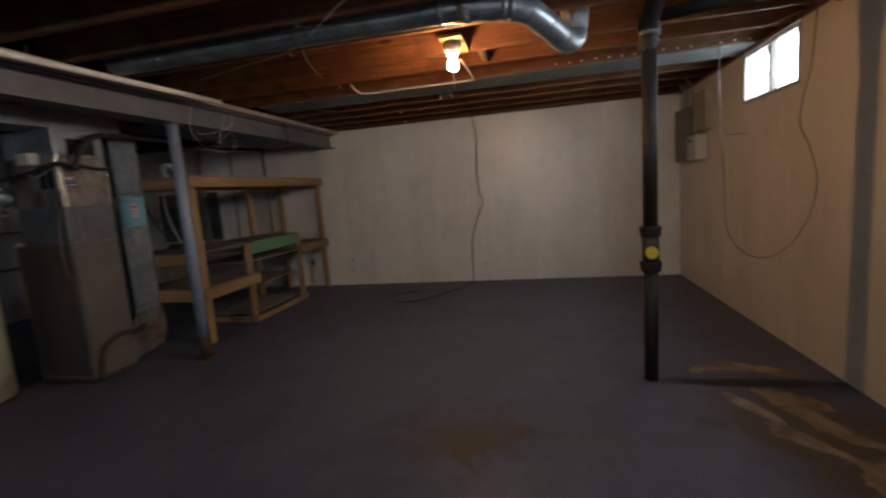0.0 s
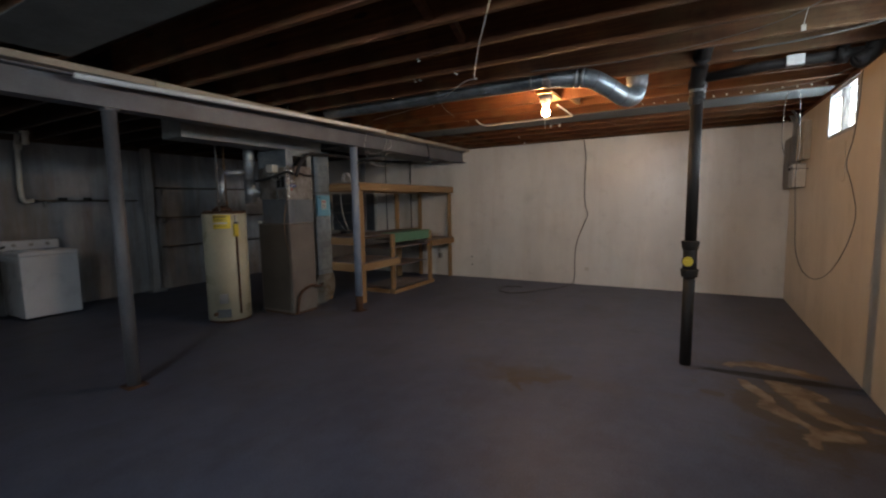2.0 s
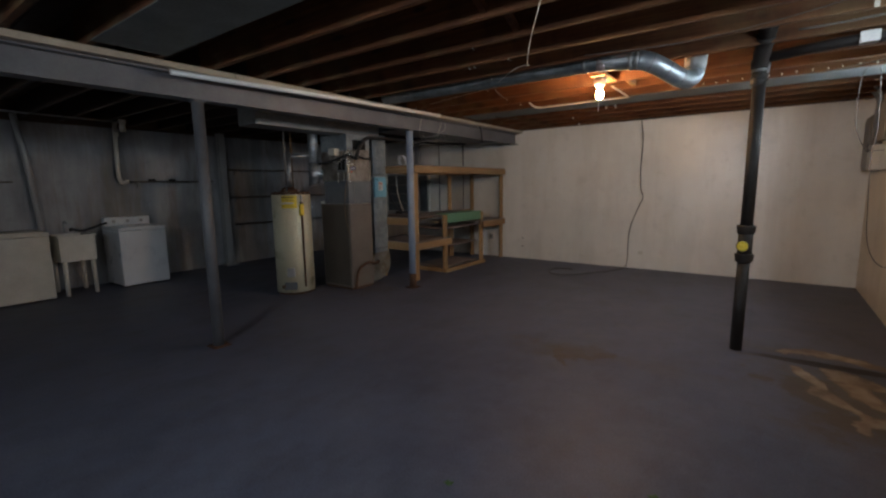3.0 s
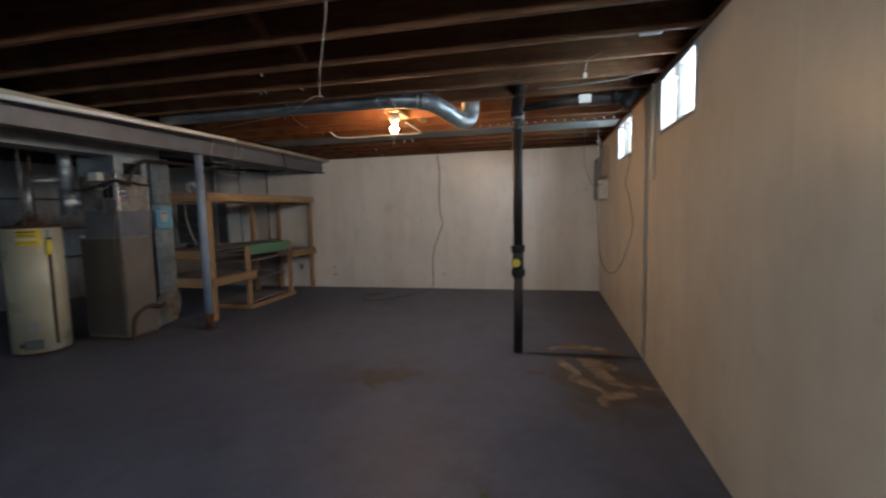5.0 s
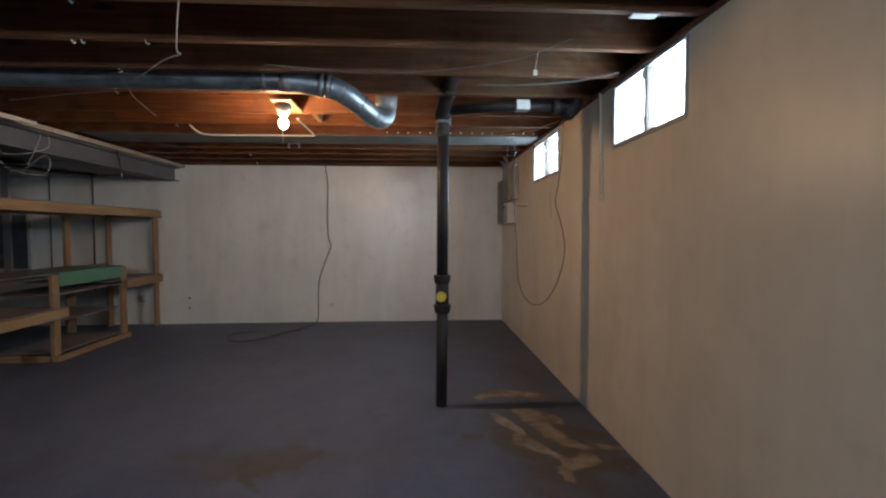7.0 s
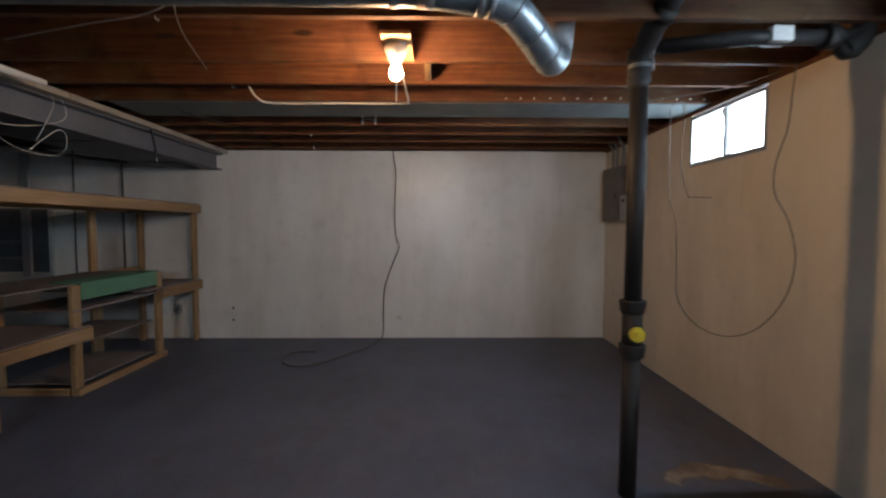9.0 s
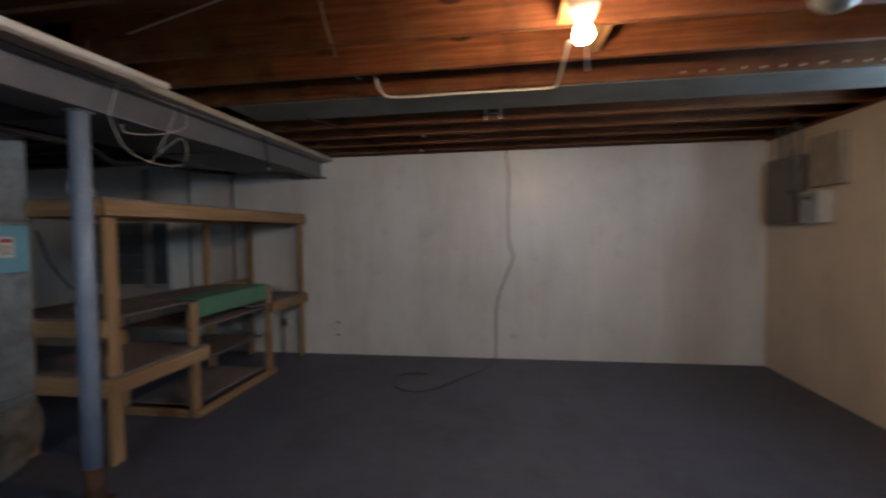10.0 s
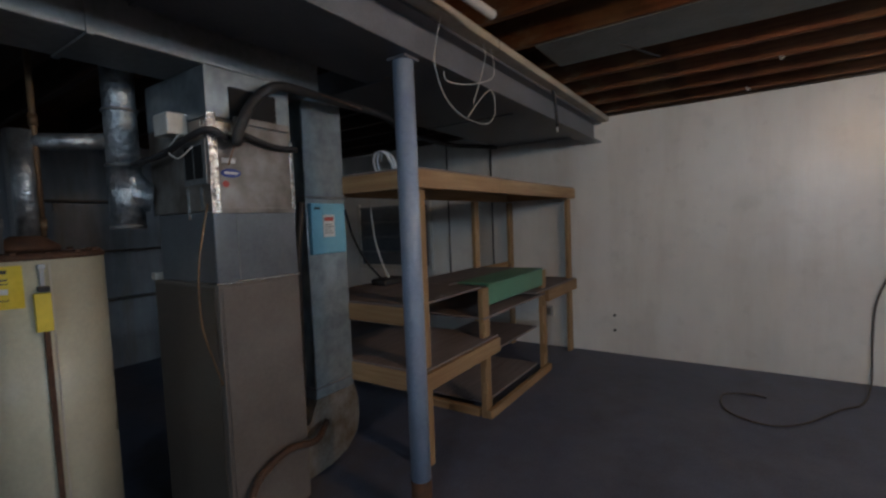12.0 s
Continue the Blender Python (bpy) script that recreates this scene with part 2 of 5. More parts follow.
M_DECK = wood("subfloor_boards", (0.06, 0.03, 0.015), (0.13, 0.07, 0.035), 1)
PINE = (0.31, 0.18, 0.08), (0.53, 0.36, 0.19)
M_PINE_X = wood("pine_along_x", *PINE, 0)
M_PINE_Y = wood("pine_along_y", *PINE, 1)
M_PINE_Z = wood("pine_along_z", *PINE, 2)
M_PLY = wood("weathered_plywood", (0.20, 0.165, 0.16), (0.32, 0.275, 0.265), 1, 0.7, False)
M_GREYPAINT = surface("grey_steel_paint", (0.09, 0.095, 0.108), (0.145, 0.15, 0.168), 4, 0.5)
M_CREAMWOOD = surface("cream_painted_timber", (0.30, 0.265, 0.21), (0.44, 0.39, 0.32), 5, 0.6)
M_BLUEPOST = surface("blue_grey_paint", (0.19, 0.24, 0.33), (0.28, 0.34, 0.44), 6, 0.35)
M_GALV = surface("galvanised_steel", (0.24, 0.285, 0.315), (0.43, 0.495, 0.535), 11, 0.42, 0.75, 0.22, 26, rvar=0.16)
# Duct pipe steel: its shade under the joists is put into the darker colour.
M_GALVR = surface("shaded_galvanised_steel", (0.10, 0.118, 0.13), (0.27, 0.30, 0.32), 7, 0.46, 0.6, 0.25, 26, rvar=0.16)
M_FLUE = surface("crinkled_flue_steel", (0.20, 0.235, 0.26), (0.52, 0.58, 0.62), 14, 0.34, 0.8, 0.9, 34, rvar=0.14, dist=0.012)
M_SHEET = surface("dusty_sheet_metal", (0.115, 0.135, 0.14), (0.20, 0.225, 0.23), 4, 0.62, 0.3, 0.12, 40)
M_PIPEBROWN = surface("tarnished_copper_pipe", (0.10, 0.062, 0.035), (0.20, 0.13, 0.07), 16, 0.5, 0.5)
M_GALVD = surface("dull_galvanised_steel", (0.17, 0.18, 0.185), (0.28, 0.29, 0.295), 5, 0.5, 0.5, 0.1, 40)
M_IRON = surface("black_cast_iron", (0.007, 0.006, 0.006), (0.016, 0.012, 0.010), 14, 0.66, 0.0, 0.5, 60)
M_RUST = surface("rust", (0.05, 0.026, 0.017), (0.12, 0.062, 0.035), 20, 0.85, 0.1, 0.5, 90)
M_HEATER = surface("cream_enamel", (0.50, 0.475, 0.35), (0.61, 0.585, 0.445), 2.5, 0.3)
M_FURN = surface("brown_enamel", (0.112, 0.096, 0.084), (0.165, 0.143, 0.125), 3, 0.45)
# Furnace brown darkened for its shaded side and the ledges' dark lines.
M_FURN_S = surface("shaded_brown_enamel", (0.06, 0.05, 0.042), (0.09, 0.077, 0.065), 3, 0.5)
M_FURNBL = surface("blue_grey_enamel", (0.105, 0.12, 0.14), (0.165, 0.185, 0.205), 6, 0.4, 0.3)
M_FOIL = surface("foil_tape", (0.62, 0.62, 0.60), (0.85, 0.85, 0.83), 20, 0.22, 1.0, 0.8, 45, dist=0.01)
M_DUCTFACE = surface("coil_case_steel", (0.12, 0.095, 0.075), (0.38, 0.36, 0.335), 7, 0.36, 0.6, 0.6, 9, dist=0.01)
M_BLACK = surface("black_rubber", (0.012, 0.012, 0.013), (0.03, 0.03, 0.032), 20, 0.6)
# Near-black for flat plates that stand for the shade inside openings.
M_DARK = surface("void_shade", (0.006, 0.006, 0.006), (0.012, 0.011, 0.010), 5, 0.9)
M_WHITE = surface("white_enamel", (0.62, 0.66, 0.72), (0.72, 0.76, 0.81), 3, 0.3, bumps=0.03)
M_OFFWHITE = surface("aged_white_plastic", (0.55, 0.53, 0.47), (0.68, 0.66, 0.60), 5, 0.5, bumps=0.05)
M_WIRE = surface("white_cable_sheath", (0.55, 0.54, 0.50), (0.68, 0.67, 0.62), 8, 0.5, bumps=0.05)
M_GREYWIRE = surface("grey_cable_sheath", (0.09, 0.085, 0.08), (0.15, 0.14, 0.13), 8, 0.55, bumps=0.05)
M_PANEL = surface("grey_panel_paint", (0.30, 0.31, 0.32), (0.38, 0.39, 0.40), 5, 0.45)
M_PANELD = surface("dark_panel_paint", (0.12, 0.115, 0.11), (0.18, 0.172, 0.165), 5, 0.5)
M_CABLE = surface("brown_cable_sheath", (0.045, 0.035, 0.03), (0.08, 0.065, 0.055), 8, 0.55, bumps=0.05)
M_TUBE = surface("white_tube_plastic", (0.78, 0.78, 0.77), (0.86, 0.86, 0.85), 3, 0.35, bumps=0.02)
M_YELLOW = surface("yellow_plastic", (0.62, 0.46, 0.02), (0.78, 0.60, 0.04), 8, 0.4)
M_BLUE = surface("light_blue_enamel", (0.16, 0.42, 0.56), (0.22, 0.50, 0.64), 4, 0.4)
M_LOGOBLUE = surface("badge_blue", (0.01, 0.03, 0.22), (0.015, 0.05, 0.30), 9, 0.35)
M_RED = surface("label_red", (0.35, 0.04, 0.03), (0.45, 0.07, 0.05), 9, 0.5)
M_PAPER = surface("label_paper", (0.62, 0.62, 0.60), (0.75, 0.75, 0.72), 9, 0.7)
M_INK = surface("printed_ink", (0.03, 0.03, 0.03), (0.06, 0.06, 0.06), 9, 0.7)
M_GREEN = surface("green_paint", (0.075, 0.20, 0.12), (0.11, 0.26, 0.165), 6, 0.5)
M_COPPER = surface("copper_pipe", (0.16, 0.09, 0.055), (0.27, 0.16, 0.10), 12, 0.4, 0.8)
M_ALU = surface("aluminium_frame", (0.30, 0.31, 0.32), (0.42, 0.43, 0.44), 9, 0.4, 0.6)
M_PORCELAIN = surface("lamp_porcelain", (0.7, 0.68, 0.62), (0.8, 0.78, 0.72), 8, 0.25, bumps=0.02)
M_BULB = glow("lit_bulb", (1.0, 0.58, 0.27), BULB_E)
M_SKYGLOW = glow("bright_haze", (0.93, 1.0, 0.90), 5.0)
M_GLASS, gnt, gb = nodes_of("window_glass")
gb.inputs["Transmission Weight"].default_value, gb.inputs["Roughness"].default_value, gb.inputs["IOR"].default_value = 1.0, 0.02, 1.45
M_BOOT = surface("rust_stained_steel", (0.13, 0.08, 0.035), (0.30, 0.30, 0.28), 7, 0.5, 0.4)
M_LEAF = surface("dry_green_leaf", (0.03, 0.08, 0.02), (0.06, 0.14, 0.035), 30, 0.6)
M_GRASS = surface("grass", (0.04, 0.07, 0.02), (0.09, 0.13, 0.04), 2, 0.9)


# ---------- mesh helpers ----------
origin = {}


def box(bm, x0, y0, z0, x1, y1, z1, bevel=0.0):
    vs = [bm.verts.new((x, y, z)) for x in (x0, x1) for y in (y0, y1) for z in (z0, z1)]
    fs = [bm.faces.new([vs[i] for i in f]) for f in ((0, 1, 3, 2), (4, 6, 7, 5), (0, 4, 5, 1), (2, 3, 7, 6), (0, 2, 6, 4), (1, 5, 7, 3))]
    if bevel:
        es = list({e for f in fs for e in f.edges})
        bmesh.ops.bevel(bm, geom=es, offset=bevel, segments=2, affect="EDGES", profile=0.5)
    return bm


def one_box(*a):
    return box(bmesh.new(), *a)


def sweep(bm, pts, r, seg=12, caps=True, radii=None):
    """A round tube along a polyline, with mitred joints."""
    pts = [Vector(p) for p in pts]
    rings, up = [], None
    for i, p in enumerate(pts):
        a, b = pts[max(0, i - 1)], pts[min(len(pts) - 1, i + 1)]
        d = (b - a).normalized()
        if up is None:
            up = d.orthogonal().normalized()
        up = (up - d * up.dot(d))
        up = up.normalized() if up.length > 1e-6 else d.orthogonal().normalized()
        side = d.cross(up)
        rr = radii[i] if radii else r
        rings.append([bm.verts.new(p + (up * math.cos(2 * math.pi * k / seg) + side * math.sin(2 * math.pi * k / seg)) * rr) for k in range(seg)])
    for u, v in zip(rings, rings[1:]):
        for k in range(seg):
            bm.faces.new((u[k], u[(k + 1) % seg], v[(k + 1) % seg], v[k])).smooth = True
    if caps:
        bm.faces.new(rings[0][::-1])
        bm.faces.new(rings[-1])
    return bm


def smooth_path(pts, n=6):
    """Catmull-Rom points through pts."""
    p = [Vector(q) for q in pts]
    p = [2 * p[0] - p[1]] + p + [2 * p[-1] - p[-2]]
    out = []
    for i in range(1, len(p) - 2):
        for k in range(n):
            t = k / n
            out.append(0.5 * ((2 * p[i]) + (p[i + 1] - p[i - 1]) * t + (2 * p[i - 1] - 5 * p[i] + 4 * p[i + 1] - p[i + 2]) * t * t
                              + (3 * p[i] - p[i - 1] - 3 * p[i + 1] + p[i + 2]) * t ** 3))
    return out + [p[-2]]


def tube(pts, r, seg=12, n=0, radii=None):
    return sweep(bmesh.new(), smooth_path(pts, n) if n else pts, r, seg, True, radii)


def thing(name, at, label, category, group=""):
    ob = new(name)
    ob.location = at
    ob.empty_display_size = 0.1
    origin[ob] = Vector(at)
    return tagged(ob, label, category, group)


def part(name, bm, material, parent=None, label=""):
    """Links a bmesh, made in world metres, as one mesh object under a thing or part."""
    at = origin.get(parent, Vector((0, 0, 0)))
    bmesh.ops.recalc_face_normals(bm, faces=bm.faces)
    bmesh.ops.translate(bm, verts=bm.verts, vec=-at)
    me = bpy.data.meshes.new(name)
    bm.to_mesh(me)
    bm.free()
    me.materials.append(material)
    ob = new(name, me)
    origin[ob] = at
    if parent:
        ob.parent = parent
    return tagged(ob, label) if label else ob


def structure(name, bm, material, label=""):
    return tagged(part(name, bm, material), label, kind="structure")


def lone(name, bm, material, at, label, category, group=""):
    """A top-level thing that is one mesh, with its origin at its base."""
    t = Vector(at)
    bmesh.ops.recalc_face_normals(bm, faces=bm.faces)
    bmesh.ops.translate(bm, verts=bm.verts, vec=-t)
    me = bpy.data.meshes.new(name)
    bm.to_mesh(me)
    bm.free()
    me.materials.append(material)
    ob = new(name, me)
    ob.location = t
    origin[ob] = t
    return tagged(ob, label, category, group)


# ---------- the large structure ----------
structure("floor", one_box(WEST - 0.3, SOUTH - 0.3, -0.15, EAST + 0.3, NORTH + 0.3, 0), M_FLOOR, "worn slate-blue painted concrete basement floor")
structure("wall_north", one_box(WEST - 0.3, NORTH, 0, EAST + 0.25, NORTH + 0.25, TOP - 0.005), M_NORTH, "white painted poured concrete basement wall")
bm = bmesh.new()
for a, b in ((WEST - 0.3, -5.05), (-4.15, -0.45), (0.45, EAST + 0.25)):
    box(bm, a, SOUTH - 0.25, 0, b, SOUTH, 2.85)
for a, b in ((-5.05, -4.15), (-0.45, 0.45)):
    box(box(bm, a, SOUTH - 0.25, 0, b, SOUTH, 1.9), a, SOUTH - 0.25, 2.335, b, SOUTH, 2.85)
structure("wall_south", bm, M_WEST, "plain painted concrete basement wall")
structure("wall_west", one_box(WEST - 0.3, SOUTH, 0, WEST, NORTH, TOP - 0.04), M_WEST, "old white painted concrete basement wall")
bm = bmesh.new()
cuts = [SOUTH] + [v for w in WIN for v in w[:2]] + [NORTH]
for a, b in zip(cuts[::2], cuts[1::2]):
    box(bm, EAST, a, 0, EAST + 0.25, b, 2.335)
for y0, y1, z0, z1 in WIN:
    box(bm, EAST, y0, 0, EAST + 0.25, y1, z0)
structure("wall_east", bm, M_EAST, "cream painted poured concrete basement wall with high windows")
structure("sill_plate", one_box(EAST - 0.012, SOUTH, 2.335, EAST + 0.14, NORTH, TOP), M_JOIST, "dark timber sill plate on top of the wall")
structure("rim_joist", one_box(WEST - 0.3, NORTH - 0.03, TOP, EAST + 0.25, NORTH + 0.25, 2.85), M_DECK, "dark timber rim over the far wall")
structure("rim_joist", one_box(WEST - 0.3, SOUTH, TOP - 0.035, WEST + 0.03, NORTH - 0.031, 2.85), M_DECK, "dark timber rim over the utility wall")
for y in (1.843, 0.817):
    structure("form_seam", one_box(EAST - 0.0012, y - 0.006, 0, EAST - 0.0002, y + 0.006, 1.9 if 1.6 < y < 2.0 else 2.33), M_EAST, "faint vertical form seam in the painted wall")
for x in (-0.04, -2.3):
    structure("form_seam", one_box(x - 0.005, NORTH - 0.0012, 0, x + 0.005, NORTH - 0.0002, 2.35), M_NORTH, "faint vertical form seam in the painted wall")
structure("rim_joist", one_box(EAST + 0.10, SOUTH, TOP, EAST + 0.25, NORTH, 2.85), M_JOIST, "dark timber rim joist")
bm = bmesh.new()
for i in range(66):
    y0 = SOUTH + i * 0.146
    box(bm, WEST, y0, TOP + JOIST, EAST + 0.1, min(NORTH, y0 + 0.142), TOP + JOIST + 0.02)
structure("ceiling", bm, M_DECK, "dark board subfloor seen from below between joists")
structure("roof_above", one_box(WEST - 0.3, SOUTH - 0.3, 2.85, EAST + 0.3, NORTH + 0.3, 2.9), M_DECK)
structure("ground", one_box(EAST + 0.9, -60, 1.5, 60, 60, 1.7), M_GRASS, "grass outside the basement windows")

# joists, one mesh shared
JY = [NORTH - 0.14 - 0.406 * i for i in range(8)] + [3.07] + [2.635 - 0.42 * i for i in range(14)]
first = None
for y in JY:
    if y < SOUTH + 0.05:
        break
    if first is None:
        bm = one_box(-2.92, -0.019, 0, EAST + 0.1, 0.019, JOIST, 0.002)
        first = lone("floor_joist", bm, M_JOIST, (0, 0, 0), "reddish-brown rough timber floor joist overhead", "joist", "floor joists")
        first.location = (0, y, TOP)
        west = lone("floor_joist", one_box(WEST, -0.019, 0, -2.93, 0.019, JOIST, 0.002), M_JOIST_DIM, (0, 0, 0), "timber floor joist over the utility side, colour darkened for dimness", "joist", "utility side joists")
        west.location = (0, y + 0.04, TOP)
    else:
        copy_thing(first, Matrix.Translation((0, y, TOP)))
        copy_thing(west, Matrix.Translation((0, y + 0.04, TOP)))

# windows
def window(name, at, turn, wide, high, watts, color, toward=None):
    """A two-pane slider in an opening; local x runs along the wall, local y points outdoors."""
    w = thing("window", (0, 0, 0), "bright two-pane aluminium sliding basement window set high in the wall", "window", "basement windows")
    w.name = name
    tagged(w, kind="structure")
    t, h = 0.022, wide / 2
    bm = box(box(one_box(-h, -0.008, 0, h, 0.06, t), -h, -0.008, high - t, h, 0.06, high), -h, -0.008, t, -h + t, 0.06, high - t)
    part("window_frame", box(bm, h - t, -0.008, t, h, 0.06, high - t), M_ALU, w)
    part("mullion", one_box(-0.014, -0.002, t, 0.014, 0.05, high - t, 0.002), M_PANELD, w)
    for a, b in ((-h + t, -0.0145), (0.0145, h - t)):
        pane = part("pane", one_box(a, 0.022, t, b, 0.026, high - t), M_GLASS, w)
        pane.visible_shadow = False
    part("latch", one_box(-0.02, -0.012, high - 0.09, 0.004, -0.0025, high - 0.03, 0.003), M_PANEL, w)
    part("track", one_box(-h + t, 0.006, t, h - t, 0.018, t + 0.012, 0.002), M_PANELD, w)
    part("window_sill", one_box(-h, 0.061, 0, h, 0.24, 0.01), M_CREAMWOOD, w)
    w.matrix_world = Matrix.Translation(at) @ Matrix.Rotation(turn, 4, "Z")
    la = bpy.data.lights.new("daylight", "AREA")
    la.shape, la.size, la.size_y, la.energy, la.color = "RECTANGLE", wide - 0.03, high + 0.09, watts, color
    out = Vector((math.cos(turn + math.pi / 2), math.sin(turn + math.pi / 2), 0))
    mid = Vector(at) + out * 0.19 + Vector((0, 0, high / 2 + 0.01))
    new("daylight", la).matrix_world = look(mid, toward or mid - out * 2 - Vector((0, 0, WINDOW_TILT)))


for k, (y0, y1, z0, z1) in enumerate(WIN):
    window("window_%d" % (k + 1), (EAST, (y0 + y1) / 2, z0), -math.pi / 2, y1 - y0, z1 - z0, WINDOW_W, WINDOW_C)
window("window_3", (0, SOUTH, 1.905), math.pi, 0.86, 0.41, SOUTH_W, (0.78, 0.90, 1.0), (0.7, -0.4, 0.1))
# Unseen window, added to fill the utility side with daylight.
window("window_4", (-4.6, SOUTH, 1.905), math.pi, 0.86, 0.41, WEST_FILL_W, (0.78, 0.90, 1.0), (-4.6, -0.6, 0.2))
structure("backdrop", one_box(EAST + 0.7, -1.5, 1.3, EAST + 0.72, 8.5, 3.6), M_SKYGLOW, "hazy bright daylight outside the windows")

# steel beam with its nailer, and the two posts
bm = bmesh.new()
box(bm, BEAM - 0.075, SOUTH, 2.112, BEAM + 0.075, NORTH, 2.124)
box(bm, BEAM - 0.075, SOUTH, 2.292, BEAM + 0.075, NORTH, 2.304)
box(bm, BEAM - 0.005, SOUTH, 2.124, BEAM + 0.005, NORTH, 2.292)
beam = thing("steel_beam", (BEAM, 2, 2.112), "long grey painted steel I-beam under the joists", "beam")
part("beam_section", bm, M_GREYPAINT, beam)
ys = [SOUTH, -0.6, 1.85, 4.22, 5.35, NORTH]
for a, b in zip(ys, ys[1:]):
    part("nailer_board", one_box(BEAM - 0.08, a + 0.004, 2.306, BEAM + 0.15, b - 0.004, 2.352, 0.003), M_CREAMWOOD, beam, "cream painted timber board along the beam")


def steel_post(x, y, mat, lab, rusty):
    p = thing("support_post", (x, y, 0), lab, "post", "support posts")
    part("shaft", tube([(x, y, 0.2 if rusty else 0.012), (x, y, 2.1)], 0.047, 24), mat, p)
    if rusty:
        part("rusty_base", tube([(x, y, 0.012), (x, y, 0.2)], 0.0485, 24), M_RUST, p, "rusted lower end of the post")
    part("base_plate", one_box(x - 0.075, y - 0.075, 0, x + 0.075, y + 0.075, 0.012, 0.002), M_RUST, p)
    part("cap_plate", one_box(x - 0.05, y - 0.05, 2.1, x + 0.05, y + 0.05, 2.112, 0.002), M_GREYPAINT, p)
    return p


steel_post(BEAM, 0.86, M_GREYPAINT, "grey painted round steel post under the beam", False)
steel_post(BEAM - 0.008, 3.575, M_BLUEPOST, "blue-grey steel post with rusty foot beside the shelves", True)

# white tube hung below the joists
t = thing("hanging_tube", (-2.38, 2.0, 2.2), "white plastic tube hung under the joists on wires", "pipe")
part("tube_length", tube([(-2.70, 0.60, 2.268), (-2.61, 2.2, 2.286), (-2.55, 3.82, 2.295)], 0.020, 16), M_TUBE, t)
for y, x in ((1.1, -2.675), (2.3, -2.606), (3.35, -2.568)):
    part("hanger_wire", tube([(x, y, 2.26), (x + 0.01, y, 2.36)], 0.003, 6), M_GREYWIRE, t)

# sheet metal across one joist bay
lone("panned_duct", one_box(-2.6, 4.43, 2.352, EAST - 0.03, 4.86, 2.358), M_SHEET, (0, 4.64, 2.352), "flat dull galvanised sheet closing a joist bay", "duct")

lone("panned_duct", one_box(-2.6, 0.085, 2.352, EAST - 0.9, 0.545, 2.358), M_SHEET, (0, 0.36, 2.352), "flat dull galvanised sheet closing a joist bay", "duct")

# round duct with elbow
R = 0.073
d = thing("round_duct", (-0.3, 2.75, 2.28), "round galvanised duct with an elbow turned up into the joists", "duct")
part("duct_pipe", tube([(-2.6, 2.85, 2.385), (-1.25, 2.845, 2.38), (-0.9, 2.845, 2.38), (-0.54, 2.845, 2.378), (-0.2, 2.84, 2.373), (0.10, 2.865, 2.347)], R, 24, n=5), M_GALVR, d)
for x, y, z, q in ((0.10, 2.865, 2.347, (0.18, 0.03, -0.02)), (0.055, 2.858, 2.352, (0.18, 0.03, -0.02)), (-0.3, 2.841, 2.376, (0.3, 0, -0.005))):
    v = Vector(q).normalized() * 0.03
    part("seam_band", tube([Vector((x, y, z)) - v * 0.5, Vector((x, y, z)) + v * 0.5], R + 0.004, 24), M_GALVD, d)
el = smooth_path([(0.10, 2.865, 2.347), (0.19, 2.90, 2.322), (0.29, 2.985, 2.265), (0.37, 3.07, 2.212), (0.42, 3.15, 2.205), (0.455, 3.20, 2.24), (0.465, 3.22, 2.30)], 3)
part("elbow", sweep(bmesh.new(), el, R, 24), M_GALV, d)
for k in (3, 6, 9):
    v = (el[k + 1] - el[k - 1]).normalized() * 0.004
    part("seam_band", tube([el[k] - v, el[k] + v], R + 0.003, 24), M_GALVD, d)
part("boot", tube([(0.46, 3.21, 2.27), (0.465, 3.22, 2.33), (0.465, 3.22, 2.44)], R, 24, radii=[R + 0.002, R + 0.008, R + 0.016]), M_GALVD, d)

# cast iron stack
px, py = 0.890, 3.262
s = thing("soil_stack", (px, py, 0), "black cast-iron soil stack with cleanout and yellow plug", "pipe")
part("lower_pipe", tube([(px - 0.008, py, 0), (px, py, 0.78)], 0.044, 24), M_IRON, s)
part("upper_pipe", tube([(px, py, 1.0), (px + 0.008, py, 2.14)], 0.044, 24), M_IRON, s)
part("cleanout_body", tube([(px, py, 0.76), (px, py, 1.0)], 0.052, 24), M_IRON, s)
for z, k in ((0.75, 1.0), (0.98, 1.0), (2.12, 0.8)):
    part("hub", tube([(px, py, z - 0.014), (px, py, z - 0.01), (px, py, z), (px, py, z + 0.046), (px, py, z + 0.052), (px, py, z + 0.055)], 0.07, 24, radii=[0.053 * k, 0.059 * k, 0.062 * k, 0.067 * k, 0.067 * k, 0.062 * k]), M_IRON, s)
part("clamp_band", tube([(px + 0.008, py, 2.205), (px + 0.008, py, 2.225)], 0.055, 24), M_GALVD, s, "thin steel clamp band")
part("clamp_screw", tube([(px + 0.06, py - 0.03, 2.19), (px + 0.06, py - 0.03, 2.245)], 0.008, 8), M_ALU, s)
part("tee_hub", tube([(px + 0.008, py, 2.235), (px + 0.008, py, 2.30)], 0.064, 24), M_IRON, s)
part("trap_drop", tube([(1.80, 3.12, 2.315), (1.80, 3.12, 2.26), (1.82, 3.11, 2.235), (1.85, 3.10, 2.245), (1.86, 3.10, 2.32)], 0.028, 16, n=4), M_IRON, s)
part("vent_riser", tube([(1.74, 3.12, 2.32), (1.74, 3.12, 2.56)], 0.03, 16), M_IRON, s)
part("cleanout_boss", tube([(px, py, 0.875), (px - 0.012, py - 0.08, 0.875)], 0.047, 24), M_IRON, s)
